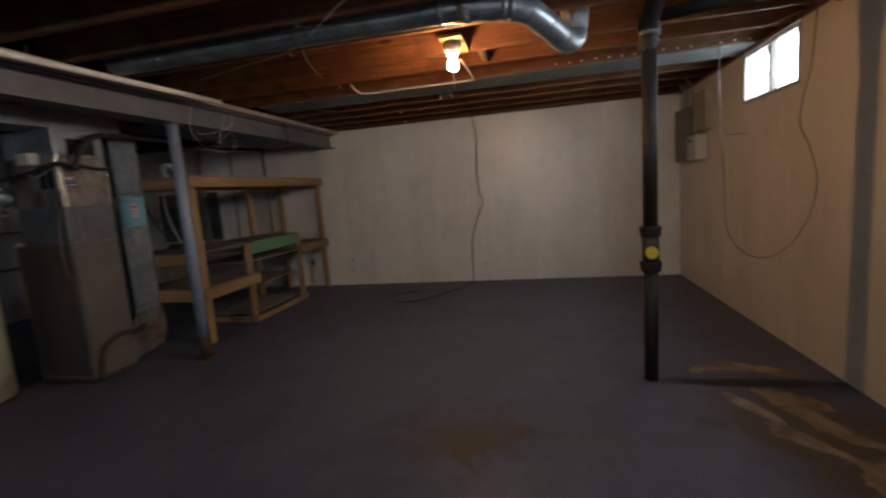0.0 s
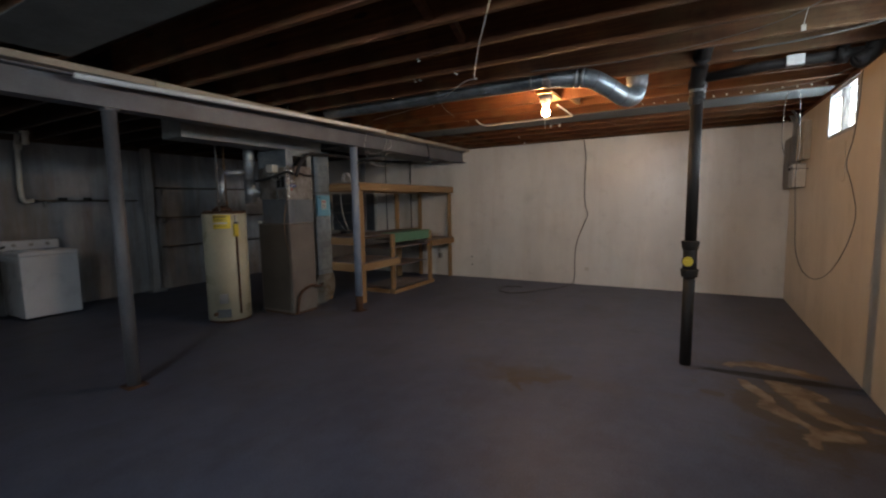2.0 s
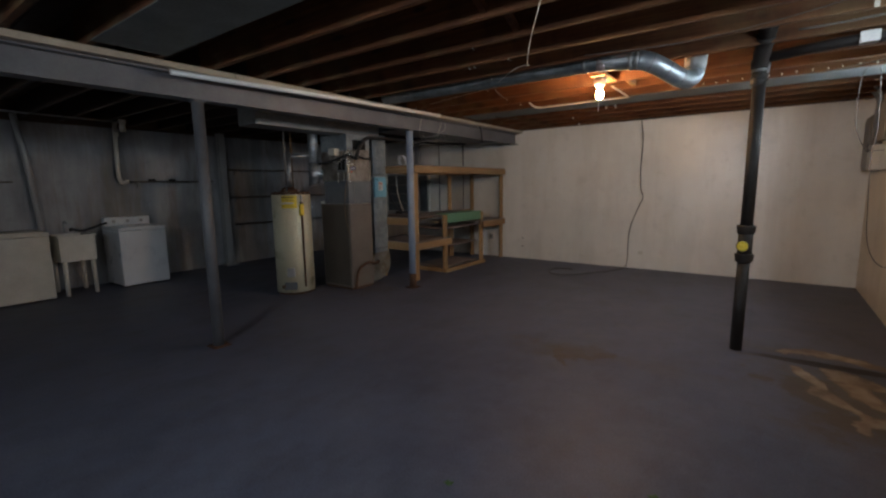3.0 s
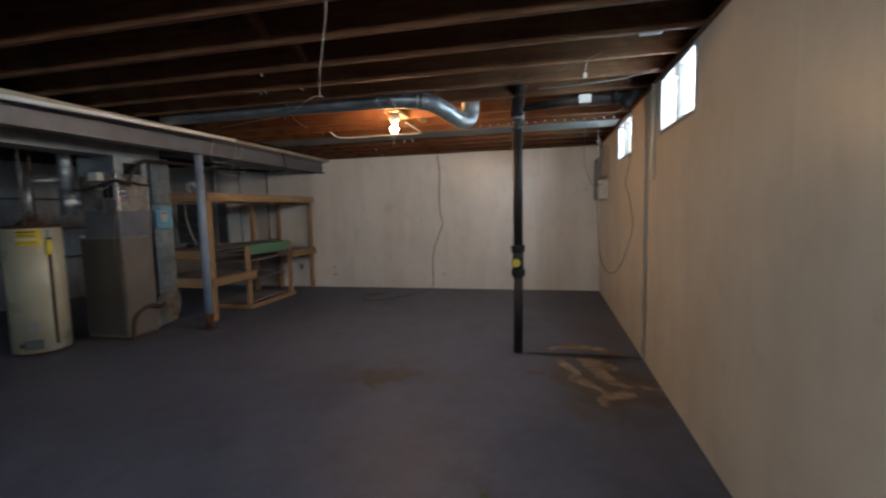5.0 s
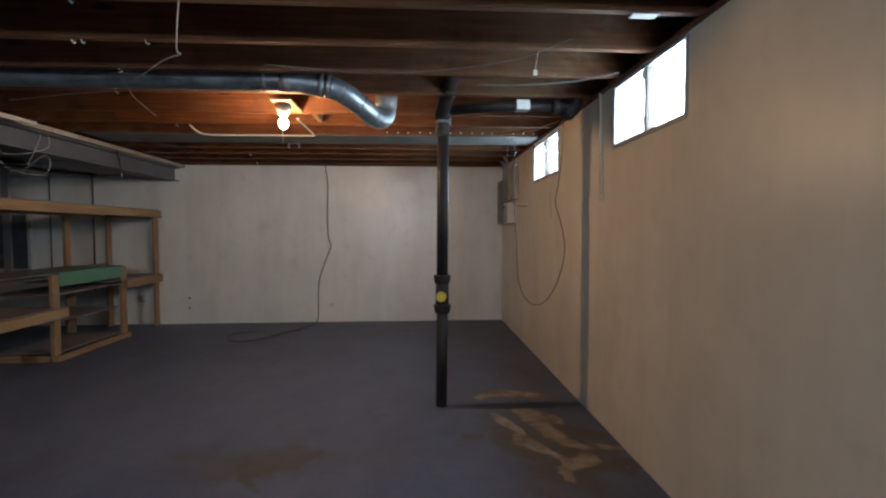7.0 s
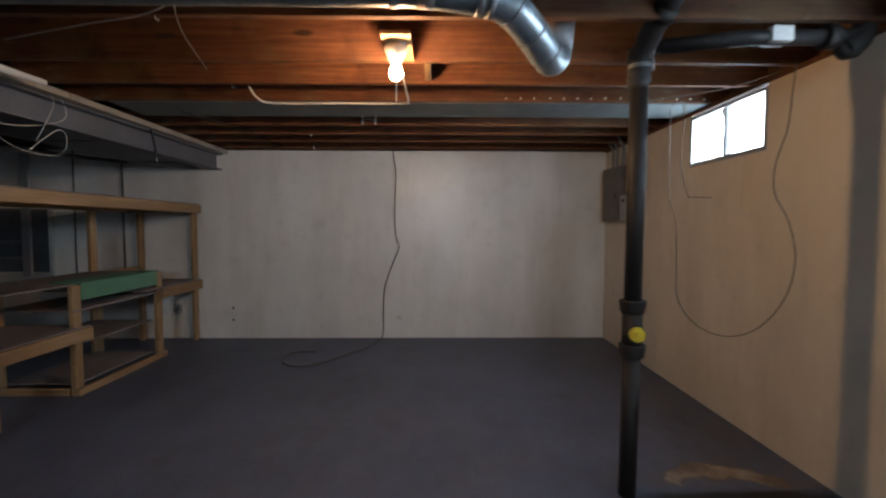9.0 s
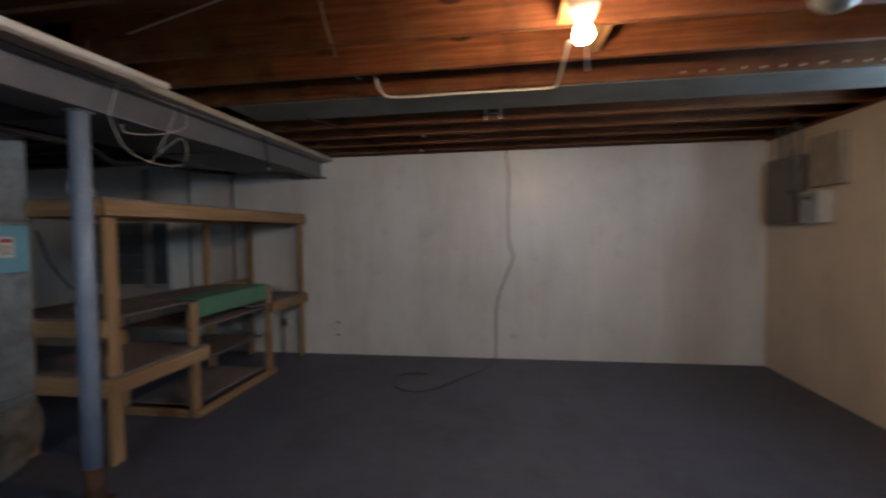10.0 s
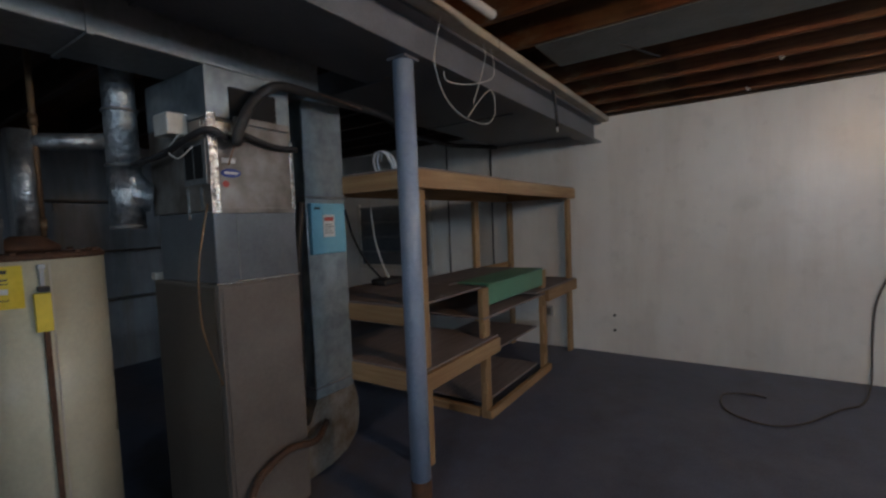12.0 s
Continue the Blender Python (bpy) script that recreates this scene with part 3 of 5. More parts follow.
plug = part("plug", tube([(px - 0.012, py - 0.08, 0.875), (px - 0.014, py - 0.098, 0.875)], 0.038, 24), M_YELLOW, s, "yellow cleanout plug")
for a in range(8):
    part("plug_rib", one_box(px - 0.012 + 0.031 * math.cos(a * 0.785) - 0.004, py - 0.102, 0.871 + 0.031 * math.sin(a * 0.785), px - 0.012 + 0.031 * math.cos(a * 0.785) + 0.004, py - 0.0982, 0.879 + 0.031 * math.sin(a * 0.785)), M_YELLOW, plug)
part("plug_nut", one_box(px - 0.028, py - 0.112, 0.862, px - 0.002, py - 0.096, 0.888, 0.003), M_YELLOW, plug)
part("wye", tube([(px + 0.008, py, 2.14), (px + 0.008, py, 2.25), (px + 0.02, py - 0.11, 2.36), (px + 0.05, py - 0.26, 2.47), (px + 0.06, py - 0.32, 2.59)], 0.055, 24, n=4), M_IRON, s)
part("hub", tube([(px + 0.028, py - 0.15, 2.39), (px + 0.038, py - 0.20, 2.427)], 0.066, 24), M_IRON, s)
part("branch_pipe", tube([(px + 0.02, py - 0.02, 2.30), (1.35, 3.12, 2.305), (1.86, 3.12, 2.31)], 0.036, 20), M_IRON, s)
part("branch_elbow", tube([(1.80, 3.12, 2.25), (1.88, 3.12, 2.30), (1.9, 3.12, 2.40), (1.9, 3.12, 2.5)], 0.05, 20, n=4), M_IRON, s)
part("hub", tube([(1.70, 3.12, 2.308), (1.76, 3.12, 2.308)], 0.056, 20), M_IRON, s)
part("tag", one_box(1.43, 3.072, 2.275, 1.53, 3.16, 2.345, 0.004), M_PAPER, s, "white paper tag wrapped on the branch pipe")

# lamps
def bulb_lamp(x, y):
    L = thing("bare_bulb_lamp", (x, y, TOP + 0.01), "lit bare bulb in a white porcelain socket with pull chain", "lamp", "bare bulbs")
    part("mounting_board", one_box(x - 0.07, y - 0.112, 2.361, x + 0.08, y + 0.27, 2.381, 0.002), M_PINE_Y, L)
    part("ceiling_box", tube([(x, y, 2.361), (x, y, 2.338)], 0.055, 24), M_PANEL, L)
    part("socket", tube([(x, y, 2.338), (x, y, 2.32), (x, y, 2.29), (x, y, 2.265)], 0.05, 24, radii=[0.060, 0.060, 0.042, 0.026]), M_PORCELAIN, L)
    prof = [(2.265, 0.013), (2.25, 0.016), (2.235, 0.028), (2.212, 0.035), (2.19, 0.031), (2.175, 0.019), (2.170, 0.004)]
    part("bulb", tube([(x, y, z) for z, r in prof], 0.03, 20, radii=[r for z, r in prof]), M_BULB, L, "glowing clear light bulb")
    part("pull_chain", tube([(x + 0.003, y - 0.042, 2.30), (x + 0.006, y - 0.047, 2.05)], 0.0038, 6), M_WIRE, L)


bulb_lamp(-0.336, 3.35)
lone("wood_block", one_box(-0.20, 3.62, 2.37, -0.16, 3.97, 2.46, 0.003), M_PINE_Y, (-0.18, 3.8, 2.37), "short pale timber block nailed between joists", "block")

# ---------- utility side: ducts and furnace ----------
SY0, SY1 = 1.73, 3.95
def sections(ob, x0, x1, ys, z0, z1, mat):
    """A rectangular duct of sections with standing drive cleats at the joints."""
    for a, b in zip(ys, ys[1:]):
        part("duct_section", one_box(x0, a + 0.002, z0, x1, b - 0.002, z1, 0.004), mat, ob)
    for y in ys[1:-1]:
        part("joint_cleat", one_box(x0 - 0.008, y - 0.012, z0 - 0.008, x1 + 0.008, y + 0.012, z1, 0.003), mat, ob)


td = thing("trunk_duct", (-3.8, 2.7, 2.07), "low rectangular galvanised trunk duct over the furnace", "duct")
sections(td, -3.78, -3.45, (SY0, 2.62, 3.60), 2.07, 2.34, M_GALVD)
rd = thing("return_duct", (-3.2, 3.5, 2.205), "wide grey return duct running beside the beam", "duct")
sections(rd, -3.435, -2.96, (SY0 + 0.03, 2.75, SY1), 2.205, 2.345, M_GREYPAINT)
sections(rd, -3.9, -2.96, (SY1 + 0.005, 5.2, NORTH - 0.003), 2.2, 2.345, M_GREYPAINT)

f = thing("furnace", (-3.82, 3.18, 0), "tall brown forced-air furnace with taped galvanised coil case on top", "furnace")
fx0, fx1, fy0, fy1 = -4.02, -3.45, 2.998, 3.405
part("cabinet", one_box(fx0, fy0, 0.03, fx1, fy1, 1.165, 0.006), M_FURN, f)
part("base_trim", one_box(fx0 + 0.01, fy0 + 0.01, 0, fx1 - 0.01, fy1 - 0.01, 0.03), M_RUST, f)
part("front_panel", one_box(fx1, fy0 + 0.012, 0.06, fx1 + 0.008, fy1 - 0.012, 1.15, 0.003), M_FURN, f, "brown enamel front panel")
part("side_panel", one_box(fx0 + 0.02, fy0 - 0.006, 0.06, fx1 - 0.03, fy0, 1.15, 0.002), M_FURN_S, f, "side panel, its brown darkened as the shaded side")
part("upper_cabinet", one_box(fx0 + 0.09, fy0, 1.167, fx1, fy1, 1.47, 0.005), M_FURNBL, f, "blue-grey upper furnace section")
part("coil_case", one_box(fx0 + 0.05, fy0, 1.472, fx1, fy1, 1.86, 0.006), M_DUCTFACE, f, "dented coil case")
part("supply_plenum", one_box(fx0 + 0.05, fy0, 1.862, fx1, fy1, 2.07, 0.004), M_GALV, f)
part("foil_tape", one_box(fx1, fy0 - 0.004, 1.46, fx1 + 0.005, fy0 + 0.035, 1.88, 0.002), M_FOIL, f, "crinkled shiny foil tape")
part("foil_tape", one_box(fx1 + 0.001, fy1 - 0.018, 1.48, fx1 + 0.006, fy1 + 0.003, 1.80, 0.002), M_FOIL, f)
part("foil_tape", box(one_box(fx1, fy0 - 0.004, 1.80, fx1 + 0.008, fy0 + 0.10, 1.845, 0.003), fx1 - 0.05, fy0 - 0.006, 1.78, fx1, fy0, 1.85, 0.002), M_FOIL, f)
bm = bmesh.new()
box(bm, fx1, fy0 + 0.10, 1.86, fx1 + 0.003, fy0 + 0.33, 2.0)
part("plenum_opening", bm, M_DARK, f, "black plate painted as the shaded cutout in the plenum")
part("seam_strip", one_box(fx1, fy0 + 0.036, 1.462, fx1 + 0.006, fy1, 1.485, 0.002), M_DUCTFACE, f)
part("slanted_flap", one_box(fx1 + 0.003, fy0 + 0.11, 1.845, fx1 + 0.02, fy1 - 0.02, 1.875, 0.003), M_DUCTFACE, f)
for x, z0, z1 in ((-3.635, 1.44, 1.575), (-3.525, 1.48, 1.575)):
    part("foil_strip", one_box(x - 0.012, fy0 - 0.004, z0, x + 0.012, fy0 - 0.001, z1, 0.001), M_FOIL, f)
# Bright strip put in for the highlight along the cabinet's top edge.
part("lower_seam", one_box(fx1 - 0.004, fy0 - 0.003, 1.160, fx1 + 0.010, fy1 + 0.002, 1.169, 0.001), M_FOIL, f, "thin bright strip standing for the highlight on the cabinet edge")
part("crease", one_box(fx1 + 0.0005, fy0 + 0.10, 1.17, fx1 + 0.0025, fy0 + 0.104, 1.46), M_GALVD, f)
part("corner_bracket", one_box(fx0 + 0.02, fy0 - 0.02, 1.166, fx0 + 0.06, fy0 + 0.02, 1.20, 0.003), M_OFFWHITE, f, "small pale bracket on the cabinet corner")
part("loose_wire", tube([(-3.60, fy0 - 0.04, 1.80), (-3.66, fy0 - 0.06, 1.74), (-3.60, fy0 - 0.05, 1.70), (-3.52, fy0 - 0.03, 1.74)], 0.0035, 6, n=5), M_OFFWHITE, f)
gr = part("vent_grille", one_box(-3.64, fy0 - 0.012, 1.585, -3.46, fy0, 1.77, 0.003), M_GALVD, f)
for a, b in ((-3.62, -3.56), (-3.545, -3.485)):
    part("grille_opening", one_box(a, fy0 - 0.015, 1.61, b, fy0 - 0.0121, 1.745), M_DARK, gr)
cb = part("control_box", one_box(-3.72, fy0 - 0.085, 1.80, -3.60, fy0, 1.89, 0.006), M_OFFWHITE, f, "cream control box")
bm = tube([(0, 0, 0), (0.006, 0, 0)], 0.044, 28)
bmesh.ops.scale(bm, vec=(1, 1, 0.42), verts=bm.verts)
bmesh.ops.translate(bm, vec=(fx1 + 0.003, fy0 + 0.085, 1.632), verts=bm.verts)
bd = part("badge", bm, M_LOGOBLUE, f, "dark blue oval badge")
part("badge_stripe", one_box(fx1 + 0.0092, fy0 + 0.055, 1.627, fx1 + 0.0105, fy0 + 0.115, 1.637), M_PAPER, bd)
part("sticker", tube([(fx1 + 0.004, fy0 + 0.06, 1.585), (fx1 + 0.008, fy0 + 0.06, 1.585)], 0.014, 16), M_RED, f, "small red sticker")
part("sticker", one_box(fx1 + 0.002, fy0 + 0.05, 1.675, fx1 + 0.005, fy0 + 0.11, 1.695), M_PAPER, f)
part("drain_tube", tube([(fx1 + 0.015, fy0 - 0.03, 1.50), (fx1 + 0.01, fy0 - 0.08, 1.25), (fx1 + 0.01, fy0 - 0.085, 1.02), (fx1 + 0.012, fy0 - 0.05, 0.86), (fx1 + 0.012, fy0 - 0.015, 0.74)], 0.0045, 8, n=5), M_PIPEBROWN, f)
part("gas_hose", tube([(-3.405, 3.02, 0.02), (-3.405, 3.035, 0.13), (-3.405, 3.065, 0.24), (-3.40, 3.12, 0.305), (-3.395, 3.25, 0.352), (-3.41, 3.40, 0.318), (-3.47, 3.50, 0.30), (-3.56, 3.62, 0.30)], 0.017, 10, n=6), M_RUST, f)

q = thing("refrigerant_line", (-3.42, 3.1, 1.75), "black foam-insulated refrigerant line bent round the furnace", "pipe")
part("suction_line", tube([(-3.425, 3.12, 1.775), (-3.36, 3.07, 1.755), (-3.35, 3.08, 1.81), (-3.35, 3.15, 1.93), (-3.36, 3.27, 2.02), (-3.40, 3.45, 2.045), (-3.46, 3.7, 2.06), (-3.52, 4.2, 2.07), (-3.7, 4.6, 2.03), (-3.85, 4.9, 2.08), (-4.0, 5.3, 2.14), (-4.1, 5.9, 2.17), (-3.9, 6.5, 2.19)], 0.022, 14, n=7), M_BLACK, q)
part("drain_hose", tube([(-3.9, 2.9, 1.70), (-3.7, 2.94, 1.73), (-3.5, 2.95, 1.775), (-3.42, 2.99, 1.80), (-3.41, 3.06, 1.77)], 0.014, 10, n=6), M_BLACK, q)
part("liquid_line", tube([(-3.42, 3.13, 1.80), (-3.425, 3.28, 1.765), (-3.43, 3.42, 1.765)], 0.013, 10, n=5), M_BLACK, q)
part("control_wire", tube([(-3.42, 3.06, 1.66), (-3.40, 3.08, 1.74), (-3.38, 3.13, 1.86), (-3.38, 3.22, 1.97), (-3.40, 3.4, 2.06), (-3.44, 3.9, 2.05)], 0.004, 6, n=6), M_COPPER, q)

# drop duct with the blue filter box
dd = thing("return_drop", (-3.75, 3.75, 0), "tall galvanised return drop duct beside the furnace", "duct")
bx0, bx1, by0, by1 = -3.86, -3.61, 3.60, 3.89
part("upper_duct", one_box(bx0, by0, 1.56, bx1, by1, 2.12, 0.003), M_GALV, dd)
part("lower_duct", one_box(bx0, by0, 0.42, bx1, by1, 1.545, 0.003), M_GALV, dd)
part("joint_flange", one_box(bx0 - 0.008, by0 - 0.008, 1.545, bx1 + 0.01, by1 + 0.008, 1.56, 0.002), M_GALVD, dd)
part("joint_flange", one_box(bx0 - 0.006, by0 - 0.006, 0.475, bx1 + 0.008, by1 + 0.006, 0.487, 0.002), M_GALVD, dd)
prof = [(by1, 0.42), (by1 + 0.025, 0.33), (by1 + 0.03, 0.22), (by1 - 0.0, 0.12), (by1 - 0.08, 0.05), (by1 - 0.2, 0.012), (by0 - 0.1, 0.0), (by0 - 0.2, 0.0), (by0 - 0.2, 0.27), (by0 - 0.05, 0.31), (by0, 0.42)]
bm = bmesh.new()
a, b = ([bm.verts.new((x, y, z)) for y, z in prof] for x in (bx0, bx1 + 0.004))
for k in range(len(prof)):
    n = (k + 1) % len(prof)
    bm.faces.new((a[k], a[n], b[n], b[k]))
bm.faces.new(a[::-1]), bm.faces.new(b)
part("boot", bm, M_BOOT, dd, "curved boot at the foot of the duct, rust-stained")
part("edge_strip", tube([(bx1 + 0.004, by0, 0.45), (bx1 + 0.004, by0, 2.1)], 0.006, 8), M_GALV, dd)
fb = part("filter_box", one_box(bx1, 3.612, 1.235, bx1 + 0.03, 3.862, 1.52, 0.006), M_BLUE, dd, "light blue filter cover")
part("filter_label", one_box(bx1 + 0.0301, 3.69, 1.33, bx1 + 0.0325, 3.775, 1.455), M_PAPER, fb)
part("printed_bar", one_box(bx1 + 0.0326, 3.70, 1.42, bx1 + 0.0335, 3.765, 1.442), M_RED, fb)
for i in range(5):
    part("printed_bar", one_box(bx1 + 0.0326, 3.70, 1.35 + i * 0.012, bx1 + 0.0335, 3.765 - 0.012 * (i % 3), 1.354 + i * 0.012), M_INK, fb)
part("filter_badge", one_box(bx1 + 0.0301, 3.635, 1.485, bx1 + 0.0325, 3.675, 1.497), M_INK, fb)
lone("electrical_conduit", tube([(-3.56, 3.47, 0.45), (-3.56, 3.49, 1.2), (-3.56, 3.52, 1.42), (-3.57, 3.54, 1.52)], 0.02, 12, n=4), M_BLACK, (-3.56, 3.5, 0.45), "black flexible conduit between furnace and duct", "conduit")

# flue pipes
fl = thing("flue_pipe", (-4.02, 2.9, 1.4), "galvanised flue pipe with elbow and heater vent", "pipe")
ux, uy = -4.02, 2.908
part("main_flue", tube([(ux, uy, 1.50), (ux, uy, 2.5)], 0.066, 24), M_FLUE, fl)
part("flue_tee", tube([(ux, uy, 1.43), (ux, uy, 1.70)], 0.070, 24), M_FLUE, fl)
part("flue_cap", tube([(ux, uy, 1.415), (ux, uy, 1.435)], 0.073, 24), M_GALVD, fl)
for z in (1.70, 1.95):
    part("seam_band", tube([(ux, uy, z), (ux, uy, z + 0.012)], 0.074, 24), M_GALVD, fl)
part("flue_elbow", tube([(ux, uy, 1.66), (ux + 0.01, uy + 0.025, 1.61), (ux + 0.03, uy + 0.05, 1.57), (ux + 0.04, 2.995, 1.56)], 0.068, 24, n=4), M_FLUE, fl)
part("vent_pipe", tube([(ux - 0.02, uy - 0.06, 1.815), (-4.14, 2.59, 1.795)], 0.036, 20), M_FLUE, fl)
part("vent_riser", tube([(-4.12, 2.575, 1.39), (-4.13, 2.58, 1.84)], 0.040, 20), M_FLUE, fl)

# water heater
hx, hy, hr = -4.09, 2.565, 0.245
h = thing("water_heater", (hx, hy, 0), "cream enamel cylindrical water heater with yellow labels and rusty top", "water heater")
part("tank", tube([(hx, hy, 0.03), (hx, hy, 1.305)], hr, 48), M_HEATER, h)
part("foot_ring", tube([(hx, hy, 0), (hx, hy, 0.03)], hr - 0.01, 48), M_RUST, h)
part("top_cap", tube([(hx, hy, 1.305), (hx, hy, 1.32), (hx, hy, 1.332)], hr, 48, radii=[hr + 0.004, hr + 0.004, hr - 0.02]), M_RUST, h, "rusty top rim")
part("draft_hood", tube([(hx - 0.03, hy, 1.335), (hx - 0.03, hy, 1.355), (hx - 0.03, hy, 1.40)], 0.08, 24, radii=[0.11, 0.11, 0.05]), M_RUST, h)
for dx, dy, mt in ((0.06, -0.10, M_GALVD), (-0.02, 0.055, M_PIPEBROWN)):
    part("water_pipe", tube([(hx + dx, hy + dy, 1.33), (hx + dx, hy + dy, 2.4)], 0.012, 10), mt, h)
    for z in (1.42, 1.86):
        part("pipe_coupling", tube([(hx + dx, hy + dy, z), (hx + dx, hy + dy, z + 0.05)], 0.017, 10), mt, h)
for k in range(14):
    a = k * 0.449
    part("rim_scale", one_box(hx + (hr - 0.02) * math.cos(a) - 0.012, hy + (hr - 0.02) * math.sin(a) - 0.01, 1.322, hx + (hr - 0.02) * math.cos(a) + 0.012, hy + (hr - 0.02) * math.sin(a) + 0.01, 1.334 + 0.004 * (k % 3), 0.002), M_RUST, h)
for sx, a0, z0, z1, mt in (("energy_label", -64, 1.13, 1.29, M_YELLOW), ("warning_label", -64, 1.185, 1.205, M_PAPER), ("printed_bar", -64, 1.262, 1.275, M_INK), ("printed_bar", -64, 1.235, 1.241, M_INK), ("printed_bar", -64, 1.222, 1.226, M_INK), ("printed_bar", -64, 1.16, 1.164, M_INK)):
    bm = bmesh.new()
    rr = hr + (0.002 if mt is M_YELLOW else 0.004)
    cols = [[bm.verts.new((hx + rr * math.cos(radians(a0 + k * 5)), hy + rr * math.sin(radians(a0 + k * 5)), z)) for z in (z0, z1)] for k in range(10 if mt is M_YELLOW else 8)]
    for u, v in zip(cols, cols[1:]):
        bm.faces.new((u[0], v[0], v[1], u[1]))
    part(sx, bm, mt, h)


def heater_strip(name, ang, z0, z1, w, thick, mat):
    """A flat strip standing off the tank at an angle."""
    a = radians(ang)
    bm = one_box(hr, -w / 2, z0, hr + thick, w / 2, z1, 0.002)
    bmesh.ops.transform(bm, matrix=Matrix.Translation((hx, hy, 0)) @ Matrix.Rotation(a, 4, "Z"), verts=bm.verts)
    return part(name, bm, mat, h)


heater_strip("relief_pipe", -7, 0.1, 1.1, 0.018, 0.022, M_RUST)
heater_strip("relief_valve", -7, 1.185, 1.205, 0.035, 0.04, M_BLACK)
heater_strip("hang_tag", -8, 1.035, 1.18, 0.05, 0.035, M_YELLOW)
heater_strip("valve_stem", -7, 1.206, 1.27, 0.014, 0.02, M_PANEL)
heater_strip("valve_cap", -7, 1.27, 1.29, 0.022, 0.026, M_ALU)
heater_strip("seam", -1, 0.06, 1.29, 0.006, 0.003, M_OFFWHITE)
heater_strip("burner_door", -50, 0.07, 0.17, 0.16, 0.008, M_FURNBL)
heater_strip("gas_valve", -46, 0.25, 0.36, 0.09, 0.07, M_PANEL)
heater_strip("drain_valve", -68, 0.10, 0.14, 0.03, 0.06, M_COPPER)

# ---------- timber bench and the small rack ----------
BX0, BX1, BY0, BY1 = -3.79, -3.10, 3.92, 6.56


def board(name, parent, x0, y0, z0, x1, y1, z1, mat=None):
    if mat is None:
        d = (x1 - x0, y1 - y0, z1 - z0)
        mat = (M_PINE_X, M_PINE_Y, M_PINE_Z)[d.index(max(d))]
    return part(name, one_box(x0, y0, z0, x1, y1, z1, 0.003), mat, parent)


sh = thing("storage_bench", (-3.38, 5.25, 0), "tall pine two-by-four storage bench with plywood shelves", "shelving")
for x in (BX1 - 0.038, BX0):
    for y in (BY0, BY1 - 0.09):
        board("leg", sh, x, y, 0, x + 0.038, y + 0.089, 1.57)
board("leg", sh, BX0, 5.70, 0, BX0 + 0.038, 5.79, 1.57)
def tray(z, y0, y1, lab):
    """A shelf: four rails on edge and a plywood deck."""
    board("front_rail", sh, BX1 + 0.001, y0 - 0.03, z - 0.10, BX1 + 0.039, y1 + 0.03, z)
    board("back_rail", sh, BX0 - 0.039, y0, z - 0.10, BX0 - 0.001, y1, z)
    board("side_rail", sh, BX0, y0 - 0.039, z - 0.10, BX1, y0 - 0.001, z)
    board("side_rail", sh, BX0 + 0.04, y1 - 0.13, z - 0.10, BX1 - 0.04, y1 - 0.092, z)
    board("shelf_deck", sh, BX0 - 0.03, y0 - 0.03, z + 0.001, BX1 + 0.03, y1, z + 0.013, M_PLY)
tray(1.677, BY0, BY1, "")
board("side_rail", sh, BX0, BY0 - 0.039, 0.82, BX1, BY0 - 0.001, 0.92)
board("front_rail", sh, BX1 + 0.001, 5.78, 0.64, BX1 + 0.039, BY1 + 0.03, 0.745)
board("back_rail", sh, BX0 - 0.039, BY0, 0.82, BX0 - 0.001, BY1, 0.92)
board("worktop", sh, BX0 - 0.25, BY0 - 0.03, 0.921, BX1 - 0.02, 4.65, 0.936, M_PLY)
board("shelf_deck", sh, BX0 - 0.3, 5.5, 0.746, BX1 + 0.03, BY1, 0.76, M_PLY)
board("side_rail", sh, BX0, BY0 - 0.039, 0.45, BX1, BY0 - 0.001, 0.56)
board("front_rail", sh, BX1 + 0.001, BY0 - 0.03, 0.455, BX1 + 0.039, 4.80, 0.555)
board("shelf_deck", sh, BX0 - 0.2, BY0 - 0.03, 0.557, BX1 + 0.02, 4.80, 0.57, M_PLY)

RX0, RX1, RY0, RY1 = -3.80, -3.115, 4.66, 5.85
rk = thing("small_rack", (-3.4, 5.3, 0), "small pine rack with green-painted front and plywood shelves", "rack")
for x in (RX1 - 0.04, RX0):
    for y in (RY0, RY1 - 0.088):
        board("leg", rk, x, y, 0.0, x + 0.04, y + 0.088, 0.918)
board("floor_rail", rk, RX1 + 0.001, RY0, 0.0, RX1 + 0.04, RY1, 0.06)
board("floor_rail", rk, RX0 + 0.06, RY0 - 0.001, 0.0, RX1 - 0.06, RY0 + 0.04, 0.06)
board("shelf_deck", rk, RX0 + 0.0, RY0 + 0.09, 0.06, RX1 - 0.061, RY1 - 0.09, 0.075, M_PLY)
board("shelf_deck", rk, RX0 + 0.0, RY0 + 0.09, 0.40, RX1 - 0.061, RY1 - 0.09, 0.415, M_PLY)
board("shelf_deck", rk, RX0, RY0 + 0.0, 0.70, RX1 + 0.01, RY1 - 0.0, 0.715, M_PLY)
part("green_front", one_box(RX1 - 0.02, RY0 + 0.09, 0.79, RX1 + 0.004, RY1 - 0.09, 0.935, 0.002), M_GREEN, rk, "green painted front board")
board("top_deck", rk, RX0, RY0 + 0.02, 0.921, -3.402, RY1 - 0.02, 0.934, M_PLY)
part("green_top", one_box(-3.40, RY0 + 0.13, 0.921, RX1 - 0.021, RY1 - 0.02, 0.936, 0.002), M_GREEN, rk, "green painted top")
